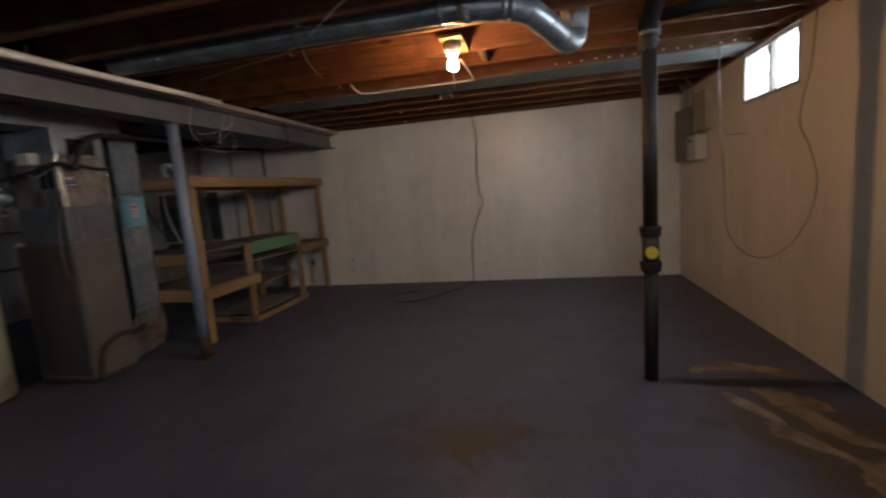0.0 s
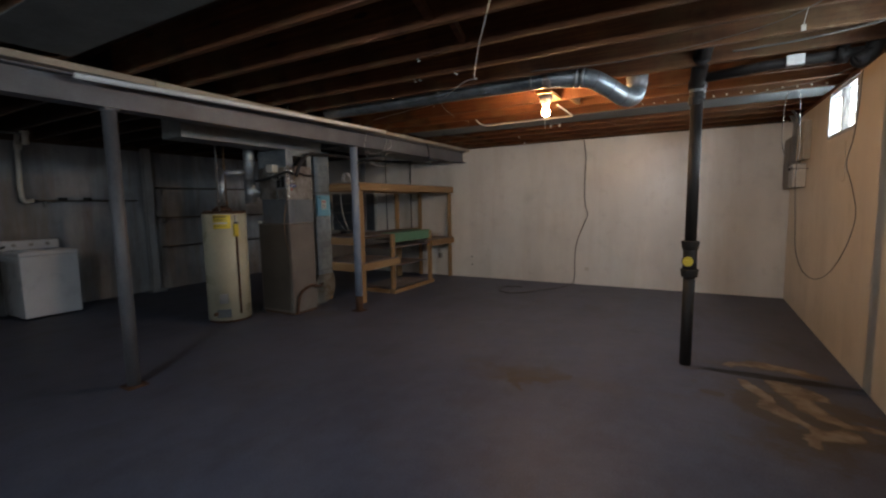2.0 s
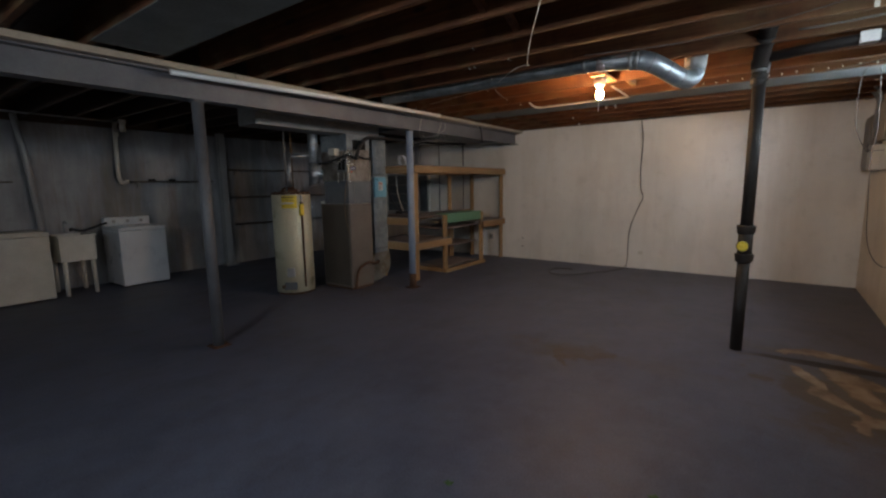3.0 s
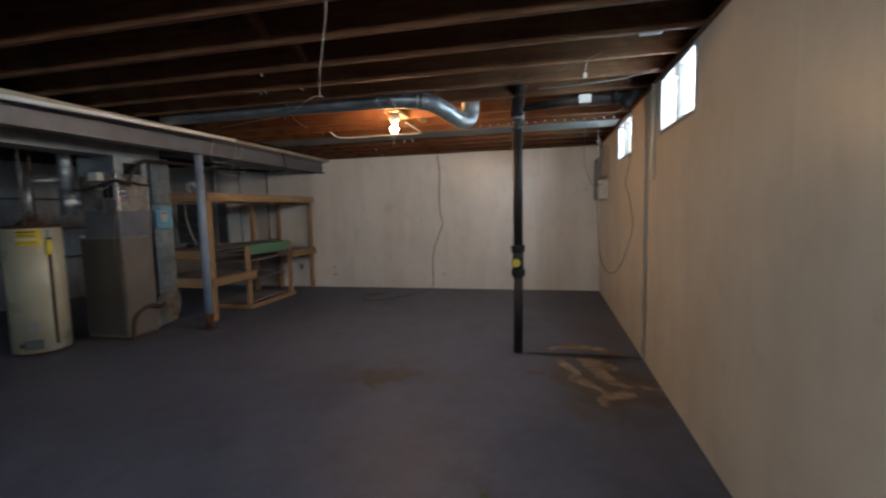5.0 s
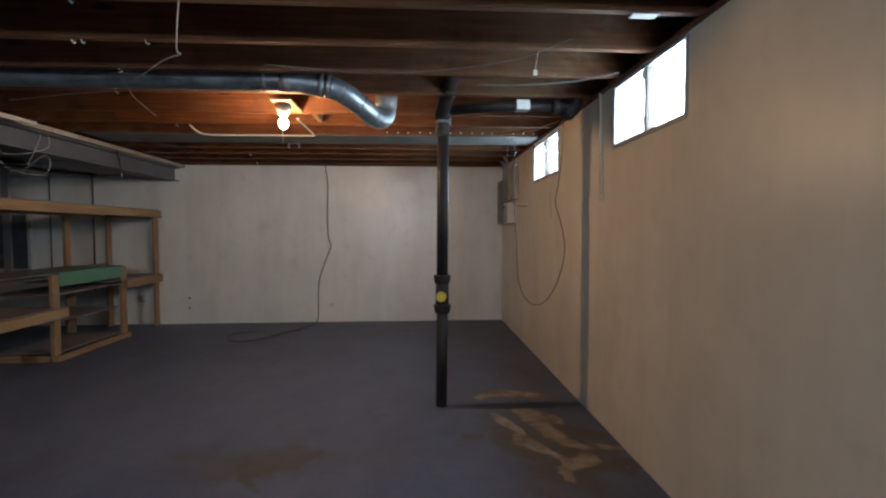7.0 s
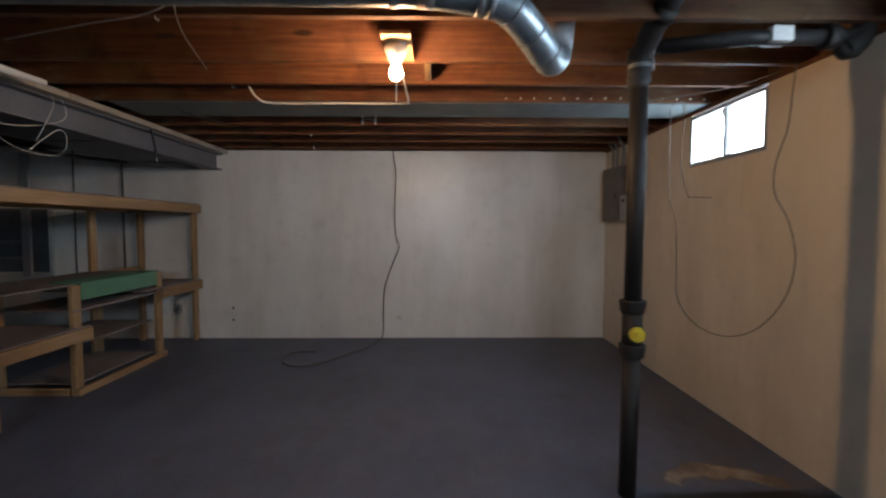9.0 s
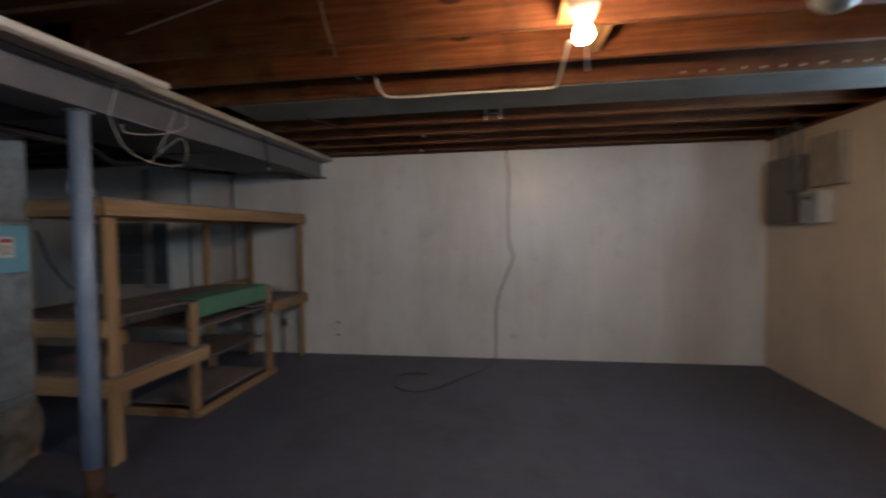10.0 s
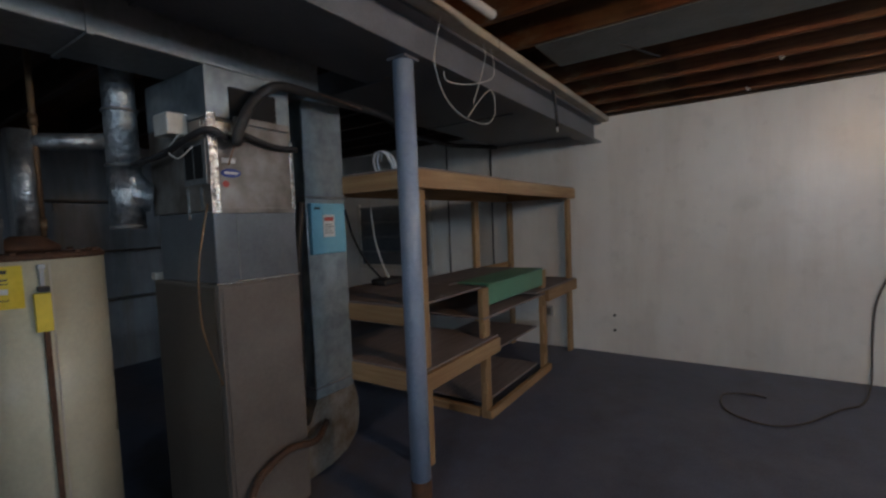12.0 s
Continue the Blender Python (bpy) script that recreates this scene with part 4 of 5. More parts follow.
for y in (RY0, RY1 - 0.085):
    for z in (0.18, 0.36, 0.60):
        board("cleat", rk, RX1 - 0.02, y - 0.012, z, RX1 + 0.02, y - 0.001, z + 0.08)

# ---------- laundry corner ----------
def washer(x, y0, y1, top, name, lab, cat, mat, back):
    w = thing(name, (x - 0.33, (y0 + y1) / 2, 0), lab, cat)
    part("body", one_box(x - 0.64, y0, 0.02, x, y1, top - 0.05, 0.012), mat, w)
    part("top_panel", one_box(x - 0.645, y0 - 0.004, top - 0.048, x + 0.008, y1 + 0.004, top, 0.01), mat, w)
    part("lid", one_box(x - 0.50, y0 + 0.06, top, x - 0.04, y1 - 0.06, top + 0.012, 0.004), mat, w)
    if back:
        c = part("control_panel", one_box(x - 0.645, y0, top, x - 0.53, y1, top + 0.13, 0.015), mat, w)
        for i in range(3):
            yy = y0 + 0.12 + i * 0.18
            part("knob", tube([(x - 0.53, yy, top + 0.07), (x - 0.51, yy, top + 0.07)], 0.022, 16), M_PANEL, c)
    for yy in (y0 + 0.05, y1 - 0.05):
        part("foot", tube([(x - 0.06, yy, 0), (x - 0.06, yy, 0.02)], 0.02, 12), M_BLACK, w)
    return w


washer(-6.38, 1.32, 1.93, 0.86, "washing_machine", "white enamel top-loading washing machine against the wall", "washing machine", M_WHITE, True)
washer(-6.36, -0.10, 0.56, 0.88, "clothes_dryer", "off-white clothes dryer beside the utility sink", "dryer", M_OFFWHITE, False)
sk = thing("utility_sink", (-6.6, 0.85, 0), "white plastic utility sink on four splayed legs", "sink")
bm = bmesh.new()
box(bm, -6.95, 0.66, 0.46, -6.42, 0.68, 0.80)
box(bm, -6.95, 1.03, 0.46, -6.42, 1.05, 0.80)
box(bm, -6.95, 0.68, 0.46, -6.93, 1.03, 0.80)
box(bm, -6.44, 0.68, 0.46, -6.42, 1.03, 0.80)
box(bm, -6.93, 0.68, 0.46, -6.44, 1.03, 0.48)
part("basin", bm, M_OFFWHITE, sk)
part("rim", box(box(one_box(-6.42, 0.645, 0.79, -6.40, 1.065, 0.81, 0.003), -6.97, 0.645, 0.79, -6.42, 0.66, 0.81), -6.97, 1.05, 0.79, -6.42, 1.065, 0.81), M_OFFWHITE, sk)
for x, y, sx, sy in ((-6.45, 0.70, 0.02, -0.02), (-6.45, 1.01, 0.02, 0.02), (-6.9, 0.70, -0.02, -0.02), (-6.9, 1.01, -0.02, 0.02)):
    part("leg", tube([(x, y, 0.46), (x + sx * 0.2, y + sy * 0.2, 0)], 0.026, 8), M_OFFWHITE, sk)
part("faucet", tube([(-6.94, 0.86, 0.81), (-6.94, 0.86, 0.93), (-6.90, 0.86, 0.97), (-6.80, 0.86, 0.95)], 0.011, 10, n=4), M_GALV, sk)
lone("drain_hose", tube([(-6.72, 1.30, 0.93), (-6.70, 1.2, 0.90), (-6.68, 1.08, 0.86), (-6.7, 0.98, 0.84), (-6.8, 0.9, 0.87), (-6.9, 0.92, 0.84)], 0.016, 10, n=6), M_BLACK, (-6.7, 1.1, 0.81), "black washer drain hose hooked into the sink", "hose")

# west wall: steel brace, ledges and pipes
br = thing("wall_brace", (WEST + 0.06, 3.2, 0), "light grey steel brace standing against the wall", "brace")
part("upright", box(box(one_box(WEST + 0.03, 3.14, 0.02, WEST + 0.04, 3.26, TOP), WEST + 0.12, 3.14, 0.02, WEST + 0.13, 3.26, TOP), WEST + 0.04, 3.195, 0.02, WEST + 0.12, 3.205, TOP), M_PANEL, br)
part("foot_plate", one_box(WEST + 0.0, 3.08, 0, WEST + 0.2, 3.32, 0.02, 0.003), M_PANEL, br)
for y0, y1, z in ((1.75, 3.0, 1.53), (3.35, 6.3, 1.74), (3.35, 6.3, 1.24), (3.4, 6.3, 0.74), (-0.5, 0.4, 1.53)):
    lg = thing("wall_ledge", (WEST + 0.06, (y0 + y1) / 2, z - 0.02), "narrow board ledge fixed along the wall, darkened as its shadow line", "ledge", "wall ledges")
    # Board coloured dark to stand for the shadow line under the ledge.
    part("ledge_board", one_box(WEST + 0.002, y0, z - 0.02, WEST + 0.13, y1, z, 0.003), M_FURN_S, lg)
    for yy in (y0 + 0.1, y1 - 0.15):
        part("bracket", one_box(WEST + 0.002, yy, z - 0.10, WEST + 0.03, yy + 0.03, z - 0.021), M_GALVD, lg)
for yy in (2.05, 2.35):
    lone("small_jar", tube([(WEST + 0.07, yy, 1.53), (WEST + 0.07, yy, 1.56), (WEST + 0.07, yy, 1.565)], 0.05, 14, radii=[0.05, 0.05, 0.03]), M_BLACK, (WEST + 0.07, yy, 1.53), "small dark tin lying on the wall ledge", "tin", "tins on the ledge")
dp = thing("drain_pipe", (WEST + 0.1, 1.63, 1.5), "white plastic drain pipe down the wall", "pipe")
part("riser", tube([(WEST + 0.08, 1.62, 2.4), (WEST + 0.08, 1.60, 1.58), (WEST + 0.08, 1.72, 1.52)], 0.03, 14, n=4), M_OFFWHITE, dp)
part("coupling", tube([(WEST + 0.08, 1.62, 2.20), (WEST + 0.08, 1.62, 2.3)], 0.042, 14), M_OFFWHITE, dp)
lone("standpipe", tube([(WEST + 0.08, 0.50, 2.4), (WEST + 0.08, 0.56, 1.9), (WEST + 0.08, 0.62, 1.0), (WEST + 0.08, 0.64, 0.02)], 0.038, 14), M_PANEL, (WEST + 0.08, 0.6, 0), "grey standpipe running down the wall by the dryer", "pipe")
for yy in (4.35, 4.7):
    lone("hanging_pipe", tube([(-5.6, yy, 1.75), (-5.6, yy, 2.595)], 0.025, 12), M_GALVD, (-5.6, yy, 1.75), "thin grey pipe hanging from the joists", "pipe", "hanging pipes")

# north wall: framed dark opening behind the bench
op = thing("wall_opening", (-5.5, NORTH, 0.8), "dark louvred opening with a white timber frame behind the bench", "opening")
part("void_board", one_box(-6.1, NORTH - 0.012, 0.84, -4.93, NORTH - 0.002, 1.62), M_FURNBL, op)
bm = box(box(one_box(-6.15, NORTH - 0.04, 0.79, -4.88, NORTH - 0.002, 0.84, 0.003), -4.93, NORTH - 0.04, 0.84, -4.88, NORTH - 0.002, 1.67, 0.003), -6.15, NORTH - 0.04, 0.84, -6.1, NORTH - 0.002, 1.67, 0.003)
part("opening_frame", bm, M_OFFWHITE, op)
part("post_strip", one_box(-5.25, NORTH - 0.05, 0.79, -5.15, NORTH - 0.013, 2.3, 0.003), M_PANEL, op)
for z in (1.0, 1.2, 1.4, 1.6):
    part("rail", one_box(-6.1, NORTH - 0.035, z, -5.26, NORTH - 0.013, z + 0.03, 0.003), M_GALVD, op)

# things on the bench and walls
lone("cable_coil", tube([(-3.50 + 0.07 * math.cos(a / 9 * 2 * math.pi) * (1 + 0.12 * math.sin(a * 0.37)), 4.12 + 0.012 * a / 6 - 0.025 * math.sin(a * 0.698), 1.765 + 0.078 * math.sin(a / 9 * 2 * math.pi)) for a in range(32)], 0.0055, 8), M_WHITE, (-3.5, 4.15, 1.678), "coil of white cable standing on the top shelf", "cable")
lone("black_adapter", one_box(-3.93, 4.42, 0.937, -3.78, 4.66, 0.985, 0.015), M_BLACK, (-3.85, 4.54, 0.937), "black power box lying on the plywood worktop", "adapter")
lone("white_cord", tube([(-3.85, 4.54, 0.98), (-3.85, 4.47, 1.1), (-3.85, 4.40, 1.3), (-3.85, 4.37, 1.56)], 0.006, 8, n=5), M_WIRE, (-3.85, 4.54, 0.98), "white cord hanging behind the bench", "cord")
lone("extension_lead", tube([(-3.88, 4.15, 1.5), (-3.88, 4.22, 1.3), (-3.88, 4.34, 1.12), (-3.87, 4.48, 0.98)], 0.008, 8, n=5), M_BLACK, (-3.7, 4.2, 0.96), "black cord dropping to the worktop", "cord")
lone("grey_conduit", tube([(-4.62, NORTH - 0.012, 0.5), (-4.62, NORTH - 0.012, 2.36)], 0.01, 10), M_GREYWIRE, (-4.62, NORTH - 0.012, 0.5), "thin grey conduit up the white wall", "conduit")
lone("grey_conduit", tube([(-4.02, NORTH - 0.012, 0.5), (-4.02, NORTH - 0.012, 2.36)], 0.012, 10), M_GREYWIRE, (-4.02, NORTH - 0.012, 0.5), "thin grey conduit up the white wall", "conduit")
for x, z in ((-2.69, 0.385), (-2.69, 0.235)):
    lone("anchor_bolt", tube([(x, NORTH - 0.012, z), (x, NORTH - 0.001, z)], 0.014, 12), M_BLACK, (x, NORTH, z), "small black anchor bolt in the white wall", "bolt", "anchor bolts")


def outlet(x, z, mat, lab):
    o = thing("outlet_box", (x, NORTH - 0.04, z - 0.055), lab, "outlet")
    part("box_body", one_box(x - 0.04, NORTH - 0.045, z - 0.055, x + 0.04, NORTH - 0.001, z + 0.055, 0.004), mat, o)
    part("socket_face", one_box(x - 0.022, NORTH - 0.049, z - 0.035, x + 0.022, NORTH - 0.0451, z + 0.035, 0.003), M_PANELD, o)


outlet(-3.36, 0.385, M_PANEL, "grey surface outlet box near the bench leg")
lone("wall_plate", one_box(-0.64, NORTH - 0.006, 0.23, -0.57, NORTH - 0.001, 0.29, 0.002), M_OFFWHITE, (-0.6, NORTH, 0.23), "small painted-over plate low on the wall", "plate")

# cable down the north wall and over the floor
lone("wall_cable", tube([(-0.66, 6.57, 2.42), (-0.668, 6.585, 2.30), (-0.64, 6.585, 2.12), (-0.64, 6.585, 1.94), (-0.655, 6.585, 1.6), (-0.64, 6.58, 1.3), (-0.60, 6.575, 1.15), (-0.68, 6.585, 0.95),
                         (-0.78, 6.585, 0.65), (-0.80, 6.585, 0.35), (-0.80, 6.58, 0.13), (-0.82, 6.5, 0.02), (-0.93, 6.1, 0.008), (-1.08, 5.9, 0.008), (-1.3, 5.55, 0.008), (-1.5, 5.42, 0.008),
                         (-1.72, 5.55, 0.008), (-1.75, 5.85, 0.008), (-1.6, 5.95, 0.008), (-1.48, 5.93, 0.008)], 0.0065, 8, n=6), M_CABLE, (-0.8, 6.5, 0), "grey cable down the wall curling onto the floor", "cable")

# east wall: panels, conduits and loose cables
pn = thing("breaker_panel", (EAST, 6.18, 1.48), "dark grey breaker panel mounted high on the wall", "electrical panel")
part("panel_box", one_box(EAST - 0.10, 5.95, 1.48, EAST - 0.001, 6.42, 2.10, 0.006), M_PANELD, pn)
part("panel_door", one_box(EAST - 0.11, 5.98, 1.52, EAST - 0.101, 6.39, 2.06, 0.003), M_PANELD, pn)
part("door_latch", one_box(EAST - 0.117, 6.0, 1.74, EAST - 0.111, 6.03, 1.79, 0.002), M_BLACK, pn)
sb = thing("switch_box", (EAST, 5.74, 1.49), "pale grey steel switch box beside the breaker panel", "switch box")
part("box_body", one_box(EAST - 0.12, 5.62, 1.485, EAST - 0.001, 5.86, 1.75, 0.004), M_OFFWHITE, sb)
part("box_cover", one_box(EAST - 0.128, 5.63, 1.495, EAST - 0.121, 5.73, 1.74, 0.002), M_ALU, sb, "bare metal cover")
part("box_cover", one_box(EAST - 0.128, 5.745, 1.495, EAST - 0.121, 5.85, 1.74, 0.002), M_ALU, sb, "bare metal cover")
part("end_cover", one_box(EAST - 0.115, 5.613, 1.495, EAST - 0.065, 5.619, 1.74, 0.002), M_OFFWHITE, sb)
part("end_cover", one_box(EAST - 0.052, 5.613, 1.495, EAST - 0.006, 5.619, 1.74, 0.002), M_OFFWHITE, sb)
part("switch_lever", one_box(EAST - 0.15, 5.73, 1.68, EAST - 0.129, 5.75, 1.71, 0.002), M_BLACK, sb)
lone("fuse_box", one_box(EAST - 0.07, 5.46, 1.79, EAST - 0.001, 5.84, 2.21, 0.005), M_CREAMWOOD, (EAST, 5.65, 1.79), "cream painted fuse box on the wall", "electrical box")
for yy, zz in ((6.28, 2.102), (6.16, 2.102), (6.0, 2.102)):
    lone("feed_conduit", tube([(EAST - 0.04, yy, zz), (EAST - 0.04, yy, 2.3), (EAST - 0.12, yy - 0.05, 2.42)], 0.014, 12, n=4), M_GALVD, (EAST - 0.04, yy, zz), "short steel conduit up from the panel", "conduit", "panel conduits")
WX = EAST - 0.05
lone("loose_cable", tube([(1.739, 4.580, 2.355), (1.747, 4.587, 2.320), (1.769, 4.620, 1.890), (1.744, 4.560, 1.639), (1.724, 4.420, 1.454), (1.739, 4.420, 1.127), (1.757, 4.424, 0.856), (1.784, 4.240, 0.700), (1.823, 3.964, 0.671), (1.868, 3.724, 0.769), (1.917, 3.566, 0.978), (1.957, 3.54, 1.22),
                          (1.93, 3.57, 1.45), (1.91, 3.66, 1.62), (WX, 3.71, 1.8), (WX, 3.63, 1.99), (WX, 3.60, 2.2), (WX, 3.58, 2.36)], 0.0038, 8, n=6), M_GREYWIRE, (1.7, 4.0, 0.7), "long loose grey cable hanging in a loop from the ceiling", "cable")
WX = EAST - 0.012
lone("bent_wire", tube([(1.74, 4.57, 2.355), (1.66, 4.30, 2.33), (1.57, 4.06, 2.23), (1.555, 4.06, 1.94), (1.57, 4.07, 1.785), (1.64, 4.11, 1.63), (1.66, 4.11, 1.622), (1.74, 4.00, 1.613)], 0.0034, 8, n=5), M_GREYWIRE, (1.5, 3.8, 1.7), "grey wire end hanging bent from the ceiling", "wire")
lone("bent_wire", tube([(WX, 4.08, 1.84), (WX, 4.06, 1.6), (WX, 4.05, 1.50), (WX - 0.05, 3.9, 1.50)], 0.004, 8, n=5), M_EAST, (WX, 4.0, 1.5), "cream painted wire end sticking out of the wall", "wire")
ec = thing("wall_conduit", (EAST - 0.02, 2.85, 1.6), "cream painted conduit down the wall beside the window", "conduit")
part("conduit_pipe", tube([(EAST - 0.016, 2.90, 2.34), (EAST - 0.016, 2.86, 1.62)], 0.012, 12), M_EAST, ec)
part("conduit_end", tube([(EAST - 0.016, 2.86, 1.59), (EAST - 0.016, 2.862, 1.64)], 0.018, 12), M_EAST, ec)

# wires under the joists
def wire(pts, r, mat, lab, cat="wire"):
    p = pts[len(pts) // 2]
    return lone("ceiling_wire", tube(pts, r, 8, n=6), mat, p, lab, cat, "wires under the joists")


wire([(0.26, 0.76, 2.354), (0.147, 0.99, 2.345), (-0.05, 1.33, 2.33), (-0.28, 1.72, 2.30), (-0.45, 2.03, 2.25), (-0.47, 2.10, 2.25), (-0.75, 2.45, 2.34), (-1.3, 2.95, 2.34), (-1.75, 3.12, 2.345), (-2.3, 3.3, 2.345)], 0.0027, M_WIRE, "white wire drooping under the joists")
wire([(-0.34, 3.75, 2.35), (-0.335, 4.1, 2.345), (-0.34, 4.36, 2.34), (-0.40, 4.42, 2.342), (-0.9, 4.42, 2.342), (-1.36, 4.42, 2.342), (-1.43, 4.3, 2.345), (-1.40, 4.08, 2.36)], 0.0075, M_WIRE, "thick white cable stapled under the joists by the lamp")
wire([(-2.76, 3.72, 2.31), (-2.755, 3.66, 2.16), (-2.755, 3.65, 2.08), (-2.755, 3.71, 1.97), (-2.75, 3.80, 1.91), (-2.75, 3.93, 1.887), (-2.75, 4.11, 1.895), (-2.755, 4.21, 1.956), (-2.755, 4.22, 2.05), (-2.755, 4.16, 2.08), (-2.755, 4.03, 1.99), (-2.755, 3.92, 1.895)], 0.0021, M_WIRE, "loose loops of white cable hanging from the beam")
wire([(-2.755, 3.72, 2.07), (-2.75, 3.74, 2.03), (-2.75, 3.92, 2.055), (-2.75, 4.18, 2.145), (-2.755, 4.225, 2.24), (-2.755, 4.15, 2.34), (-2.755, 4.08, 2.35), (-2.75, 4.12, 2.25), (-2.755, 4.05, 2.09), (-2.755, 3.98, 1.97)], 0.0021, M_WIRE, "loose loops of white cable hanging from the beam")
wire([(-2.77, 5.15, 2.37), (-2.765, 5.21, 2.25), (-2.765, 5.26, 2.06)], 0.011, M_BLACK, "dark cable end hanging from the beam")
lone("cable_end", tube([(-2.77, 5.26, 2.055), (-2.77, 5.272, 2.02)], 0.007, 8), M_WIRE, (-2.77, 5.27, 2.02), "pale stripped tip of the dark hanging cable", "wire")
wire([(1.5, 2.1, 2.37), (1.2, 2.35, 2.34), (0.5, 2.6, 2.35), (-0.2, 2.5, 2.355)], 0.0026, M_GREYWIRE, "thin grey wire crossing under the joists")
wire([(1.95, 3.7, 2.35), (1.8, 3.95, 2.33), (1.6, 4.2, 2.345), (1.3, 4.4, 2.345)], 0.005, M_GREYWIRE, "grey wire crossing to the window wall")
for x, y in ((-1.40, 3.065), (-0.77, 1.80), (-0.70, 2.21), (-1.10, 2.63), (-1.02, 2.215), (-1.07, 2.22), (-1.5, 4.035)):
    lone("hook", tube([(x, y, 2.375), (x + 0.006, y, 2.35), (x + 0.02, y - 0.01, 2.335), (x + 0.03, y - 0.01, 2.34)], 0.0026, 8, n=4), M_WIRE, (x, y, 2.33), "small pale hook under a joist", "hook", "hooks under the joists")

# crossed bridging between two joists, screws along the sheet, a joist hanger note
for k, sgn in ((12, 1), (12, -1), (11, 1), (11, -1)):
    ya, yb = JY[k + 1] + 0.02, JY[k] - 0.02
    za, zb = (TOP + 0.02, TOP + JOIST - 0.04) if sgn > 0 else (TOP + JOIST - 0.04, TOP + 0.02)
    x = -0.38 + 0.024 * sgn
    bm = bmesh.new()
    vs = [bm.verts.new((x + dx, y, z + dz)) for dx in (-0.019, 0.019) for y, z in ((ya, za), (yb, zb)) for dz in (0, 0.045)]
    for q4 in ((0, 1, 3, 2), (4, 6, 7, 5), (0, 4, 5, 1), (2, 3, 7, 6), (0, 2, 6, 4), (1, 5, 7, 3)):
        bm.faces.new([vs[i] for i in q4])
    lone("cross_brace", bm, M_JOIST, (x, ya, za), "short timber cross brace between joists", "brace", "cross braces")
pd = bpy.data.objects["panned_duct"]
rng = random.Random(4)
for k in range(15):
    xx = 0.40 + k * 0.107 + rng.uniform(-0.008, 0.008)
    part("screw_head", tube([(xx, 4.386, 2.378 + rng.uniform(-0.006, 0.006)), (xx, 4.380, 2.378)], 0.0075, 8), M_OFFWHITE, pd)

# debris on the floor
for k, (x, y) in enumerate(((-0.10, 0.51), (0.706, 0.947), (0.85, 1.02), (0.725, 0.91))):
    bm = bmesh.new()
    c = bm.verts.new((x, y, 0.008))
    ring = [bm.verts.new((x + 0.026 * math.cos(a * 0.785) * (0.7 + 0.3 * ((a * 7 + k) % 3)), y + 0.018 * math.sin(a * 0.785) * (0.8 + 0.2 * ((a * 5 + k) % 3)), 0.003 + 0.006 * ((a + k) % 2))) for a in range(8)]
    for a in range(8):
        bm.faces.new((c, ring[a], ring[(a + 1) % 8]))
    lone("dead_leaf", bm, M_LEAF, (x, y, 0.003), "small crumpled green leaf lying on the painted floor", "leaf", "leaves on the floor")

wire([(-1.83, 2.80, 2.34), (-1.45, 2.79, 2.335), (-1.17, 2.66, 2.34), (-0.96, 2.70, 2.345), (-0.6, 2.9, 2.35)], 0.0026, M_GREYWIRE, "thin grey wire stapled along the joists")
wire([(-1.2, 2.86, 2.34), (-1.35, 3.2, 2.345), (-1.5, 3.72, 2.35)], 0.003, M_GREYWIRE, "thin grey wire stapled along the joists")
wire([(1.1, 2.77, 2.345), (1.4, 2.72, 2.335), (1.7, 2.65, 2.34), (1.93, 2.5, 2.345)], 0.006, M_GREYWIRE, "grey wire crossing to the window wall")
wire([(-2.2, 4.68, 2.34), (-2.12, 4.85, 2.335), (-2.05, 5.07, 2.345)], 0.005, M_BLACK, "short black wire end under the sheet metal")
for x, y in ((-1.43, 5.64), (-1.6, 6.38)):
    lone("hook", tube([(x, y, 2.37), (x + 0.005, y, 2.345), (x + 0.015, y - 0.01, 2.34), (x + 0.02, y - 0.01, 2.355)], 0.006, 8, n=4), M_WIRE, (x, y, 2.33), "small pale hook under a joist", "hook", "hooks under the joists")
rdp = bpy.data.objects["round_duct"]
part("tape_patch", tube([(-0.20, 2.84, 2.373), (-0.13, 2.846, 2.367)], R + 0.0015, 24), M_PLY, rdp, "brown tape round the duct")


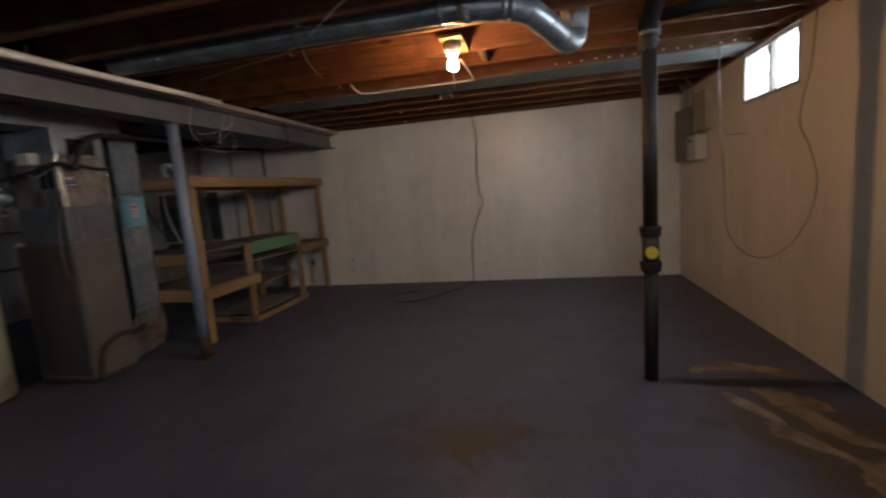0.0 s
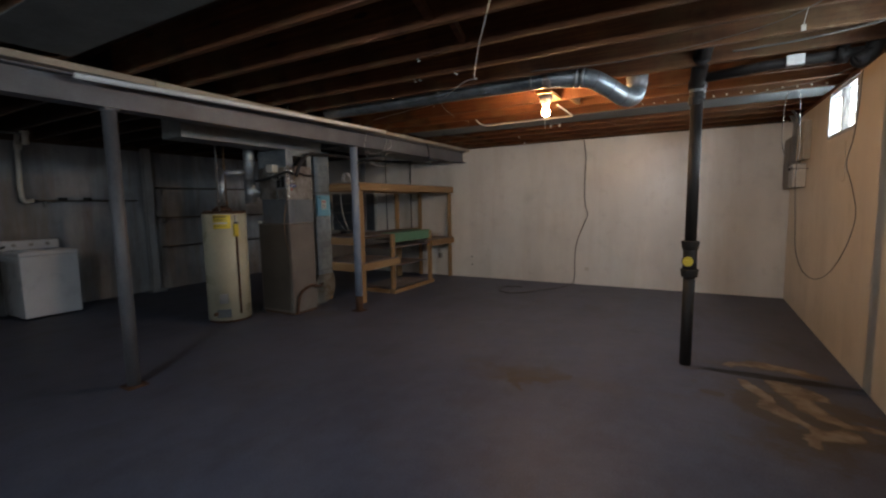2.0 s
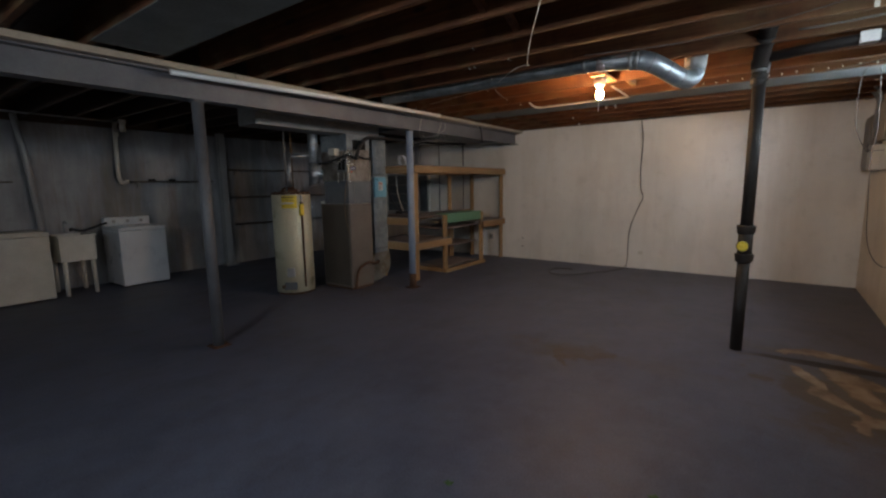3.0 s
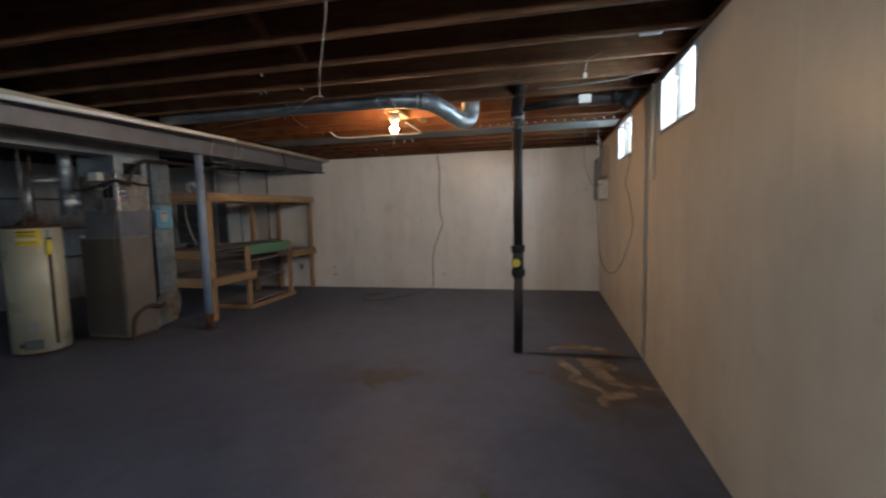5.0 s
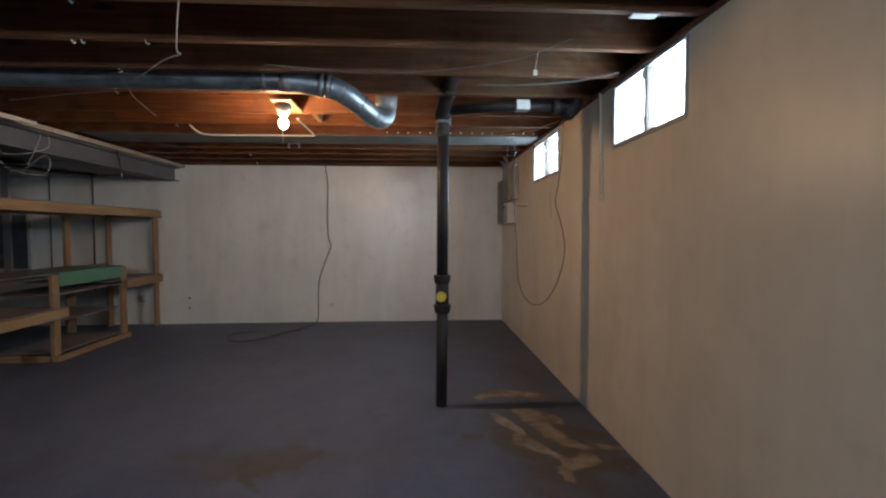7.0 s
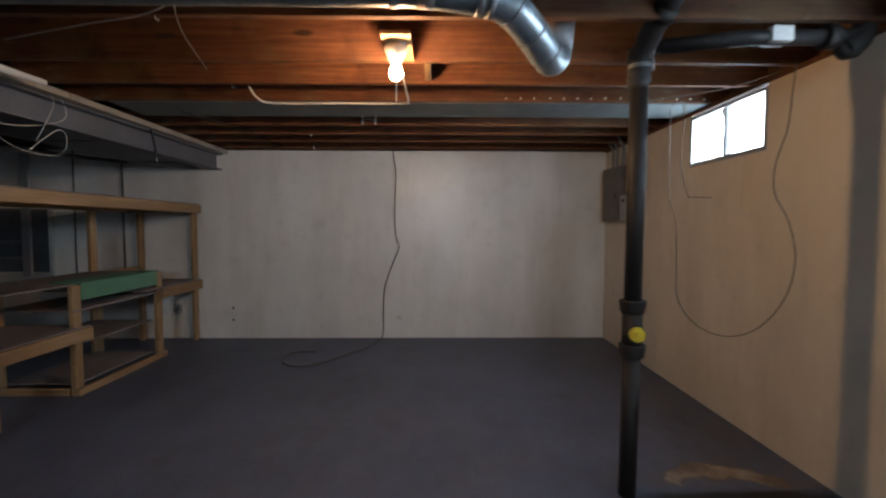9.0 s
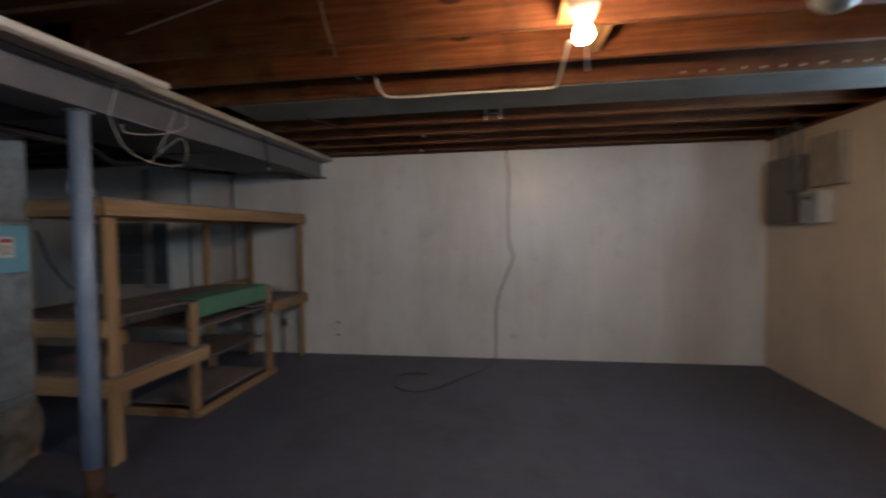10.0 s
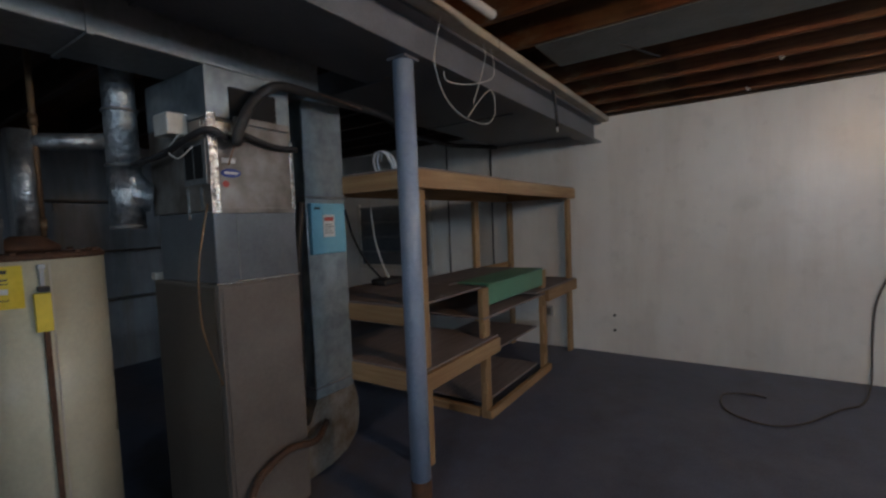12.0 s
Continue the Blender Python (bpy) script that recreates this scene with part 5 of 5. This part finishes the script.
def crumbs():
    """Loose chips of paint and mortar along the foot of the walls."""
    rng = random.Random(11)
    bm = bmesh.new()
    for k in range(260):
        if rng.random() < 0.8:
            x, y = rng.uniform(-2.9, EAST - 0.05), NORTH - 0.02 - abs(rng.gauss(0, 0.035))
        else:
            x, y = EAST - 0.02 - abs(rng.gauss(0, 0.04)), rng.uniform(1.2, NORTH - 0.1)
        r = rng.uniform(0.002, 0.008)
        a = rng.uniform(0, 6.28)
        pts = [(x + r * rng.uniform(0.6, 1.3) * math.cos(a + q * 1.257), y + r * rng.uniform(0.6, 1.3) * math.sin(a + q * 1.257)) for q in range(5)]
        low = [bm.verts.new((u, v, 0.0005)) for u, v in pts]
        top = [bm.verts.new((x + (u - x) * 0.7, y + (v - y) * 0.7, r * 0.6)) for u, v in pts]
        bm.faces.new(top)
        for q in range(5):
            bm.faces.new((low[q], low[(q + 1) % 5], top[(q + 1) % 5], top[q]))
    ob = lone("paint_chips", bm, M_PLY, (0, NORTH - 0.05, 0), "pale loose paint chips along the foot of the walls", "debris")
    tagged(ob, kind="stuff")


crumbs()

# small things overhead
ring = tube([(-1.40, -0.06, 2.345), (-1.40, -0.06, 2.352), (-1.40, -0.06, 2.593)], 0.09, 28, radii=[0.098, 0.09, 0.09])
lone("duct_collar", ring, M_GALV, (-1.40, -0.06, 2.345), "round galvanised collar between the joists", "duct collar")
lone("thin_pipe", tube([(-5.9, -1.6, 2.30), (-6.01, 0.24, 2.30), (-6.14, 1.40, 2.30)], 0.011, 8), M_PANEL, (-6.0, 0.0, 2.29), "thin pale pipe under the utility side joists", "pipe")
vt = thing("vent_valve", (-6.16, 1.44, 2.2), "white plastic air valve on the drain line", "valve")
part("valve_body", tube([(-6.16, 1.44, 2.18), (-6.16, 1.44, 2.30)], 0.035, 14), M_OFFWHITE, vt)
part("valve_cap", tube([(-6.16, 1.44, 2.301), (-6.16, 1.44, 2.34)], 0.045, 14), M_OFFWHITE, vt)
lone("joist_strap", one_box(1.67, 1.785, 2.353, 1.79, 1.833, 2.359, 0.001), M_ALU, (1.73, 1.81, 2.353), "bright metal strap nailed under a joist", "strap")
cl = thing("cable_bracket", (-0.76, 5.215, 2.37), "pale bracket of two clips holding a cable on a joist", "bracket")
for x in (-0.82, -0.70):
    part("clip", one_box(x - 0.009, 5.205, 2.365, x + 0.009, 5.221, 2.47, 0.002), M_WIRE, cl)
part("cross_wire", tube([(-0.83, 5.20, 2.40), (-0.76, 5.198, 2.41), (-0.69, 5.20, 2.40)], 0.004, 8), M_WIRE, cl)
sp = thing("hanging_tag", (1.44, 2.60, 2.35), "small white tag hanging on a string from the joist face", "tag")
part("string", tube([(1.44, 2.60, 2.39), (1.45, 2.605, 2.45), (1.47, 2.615, 2.53)], 0.0018, 6), M_WIRE, sp)
part("tag_body", one_box(1.428, 2.596, 2.355, 1.452, 2.603, 2.39, 0.002), M_OFFWHITE, sp)
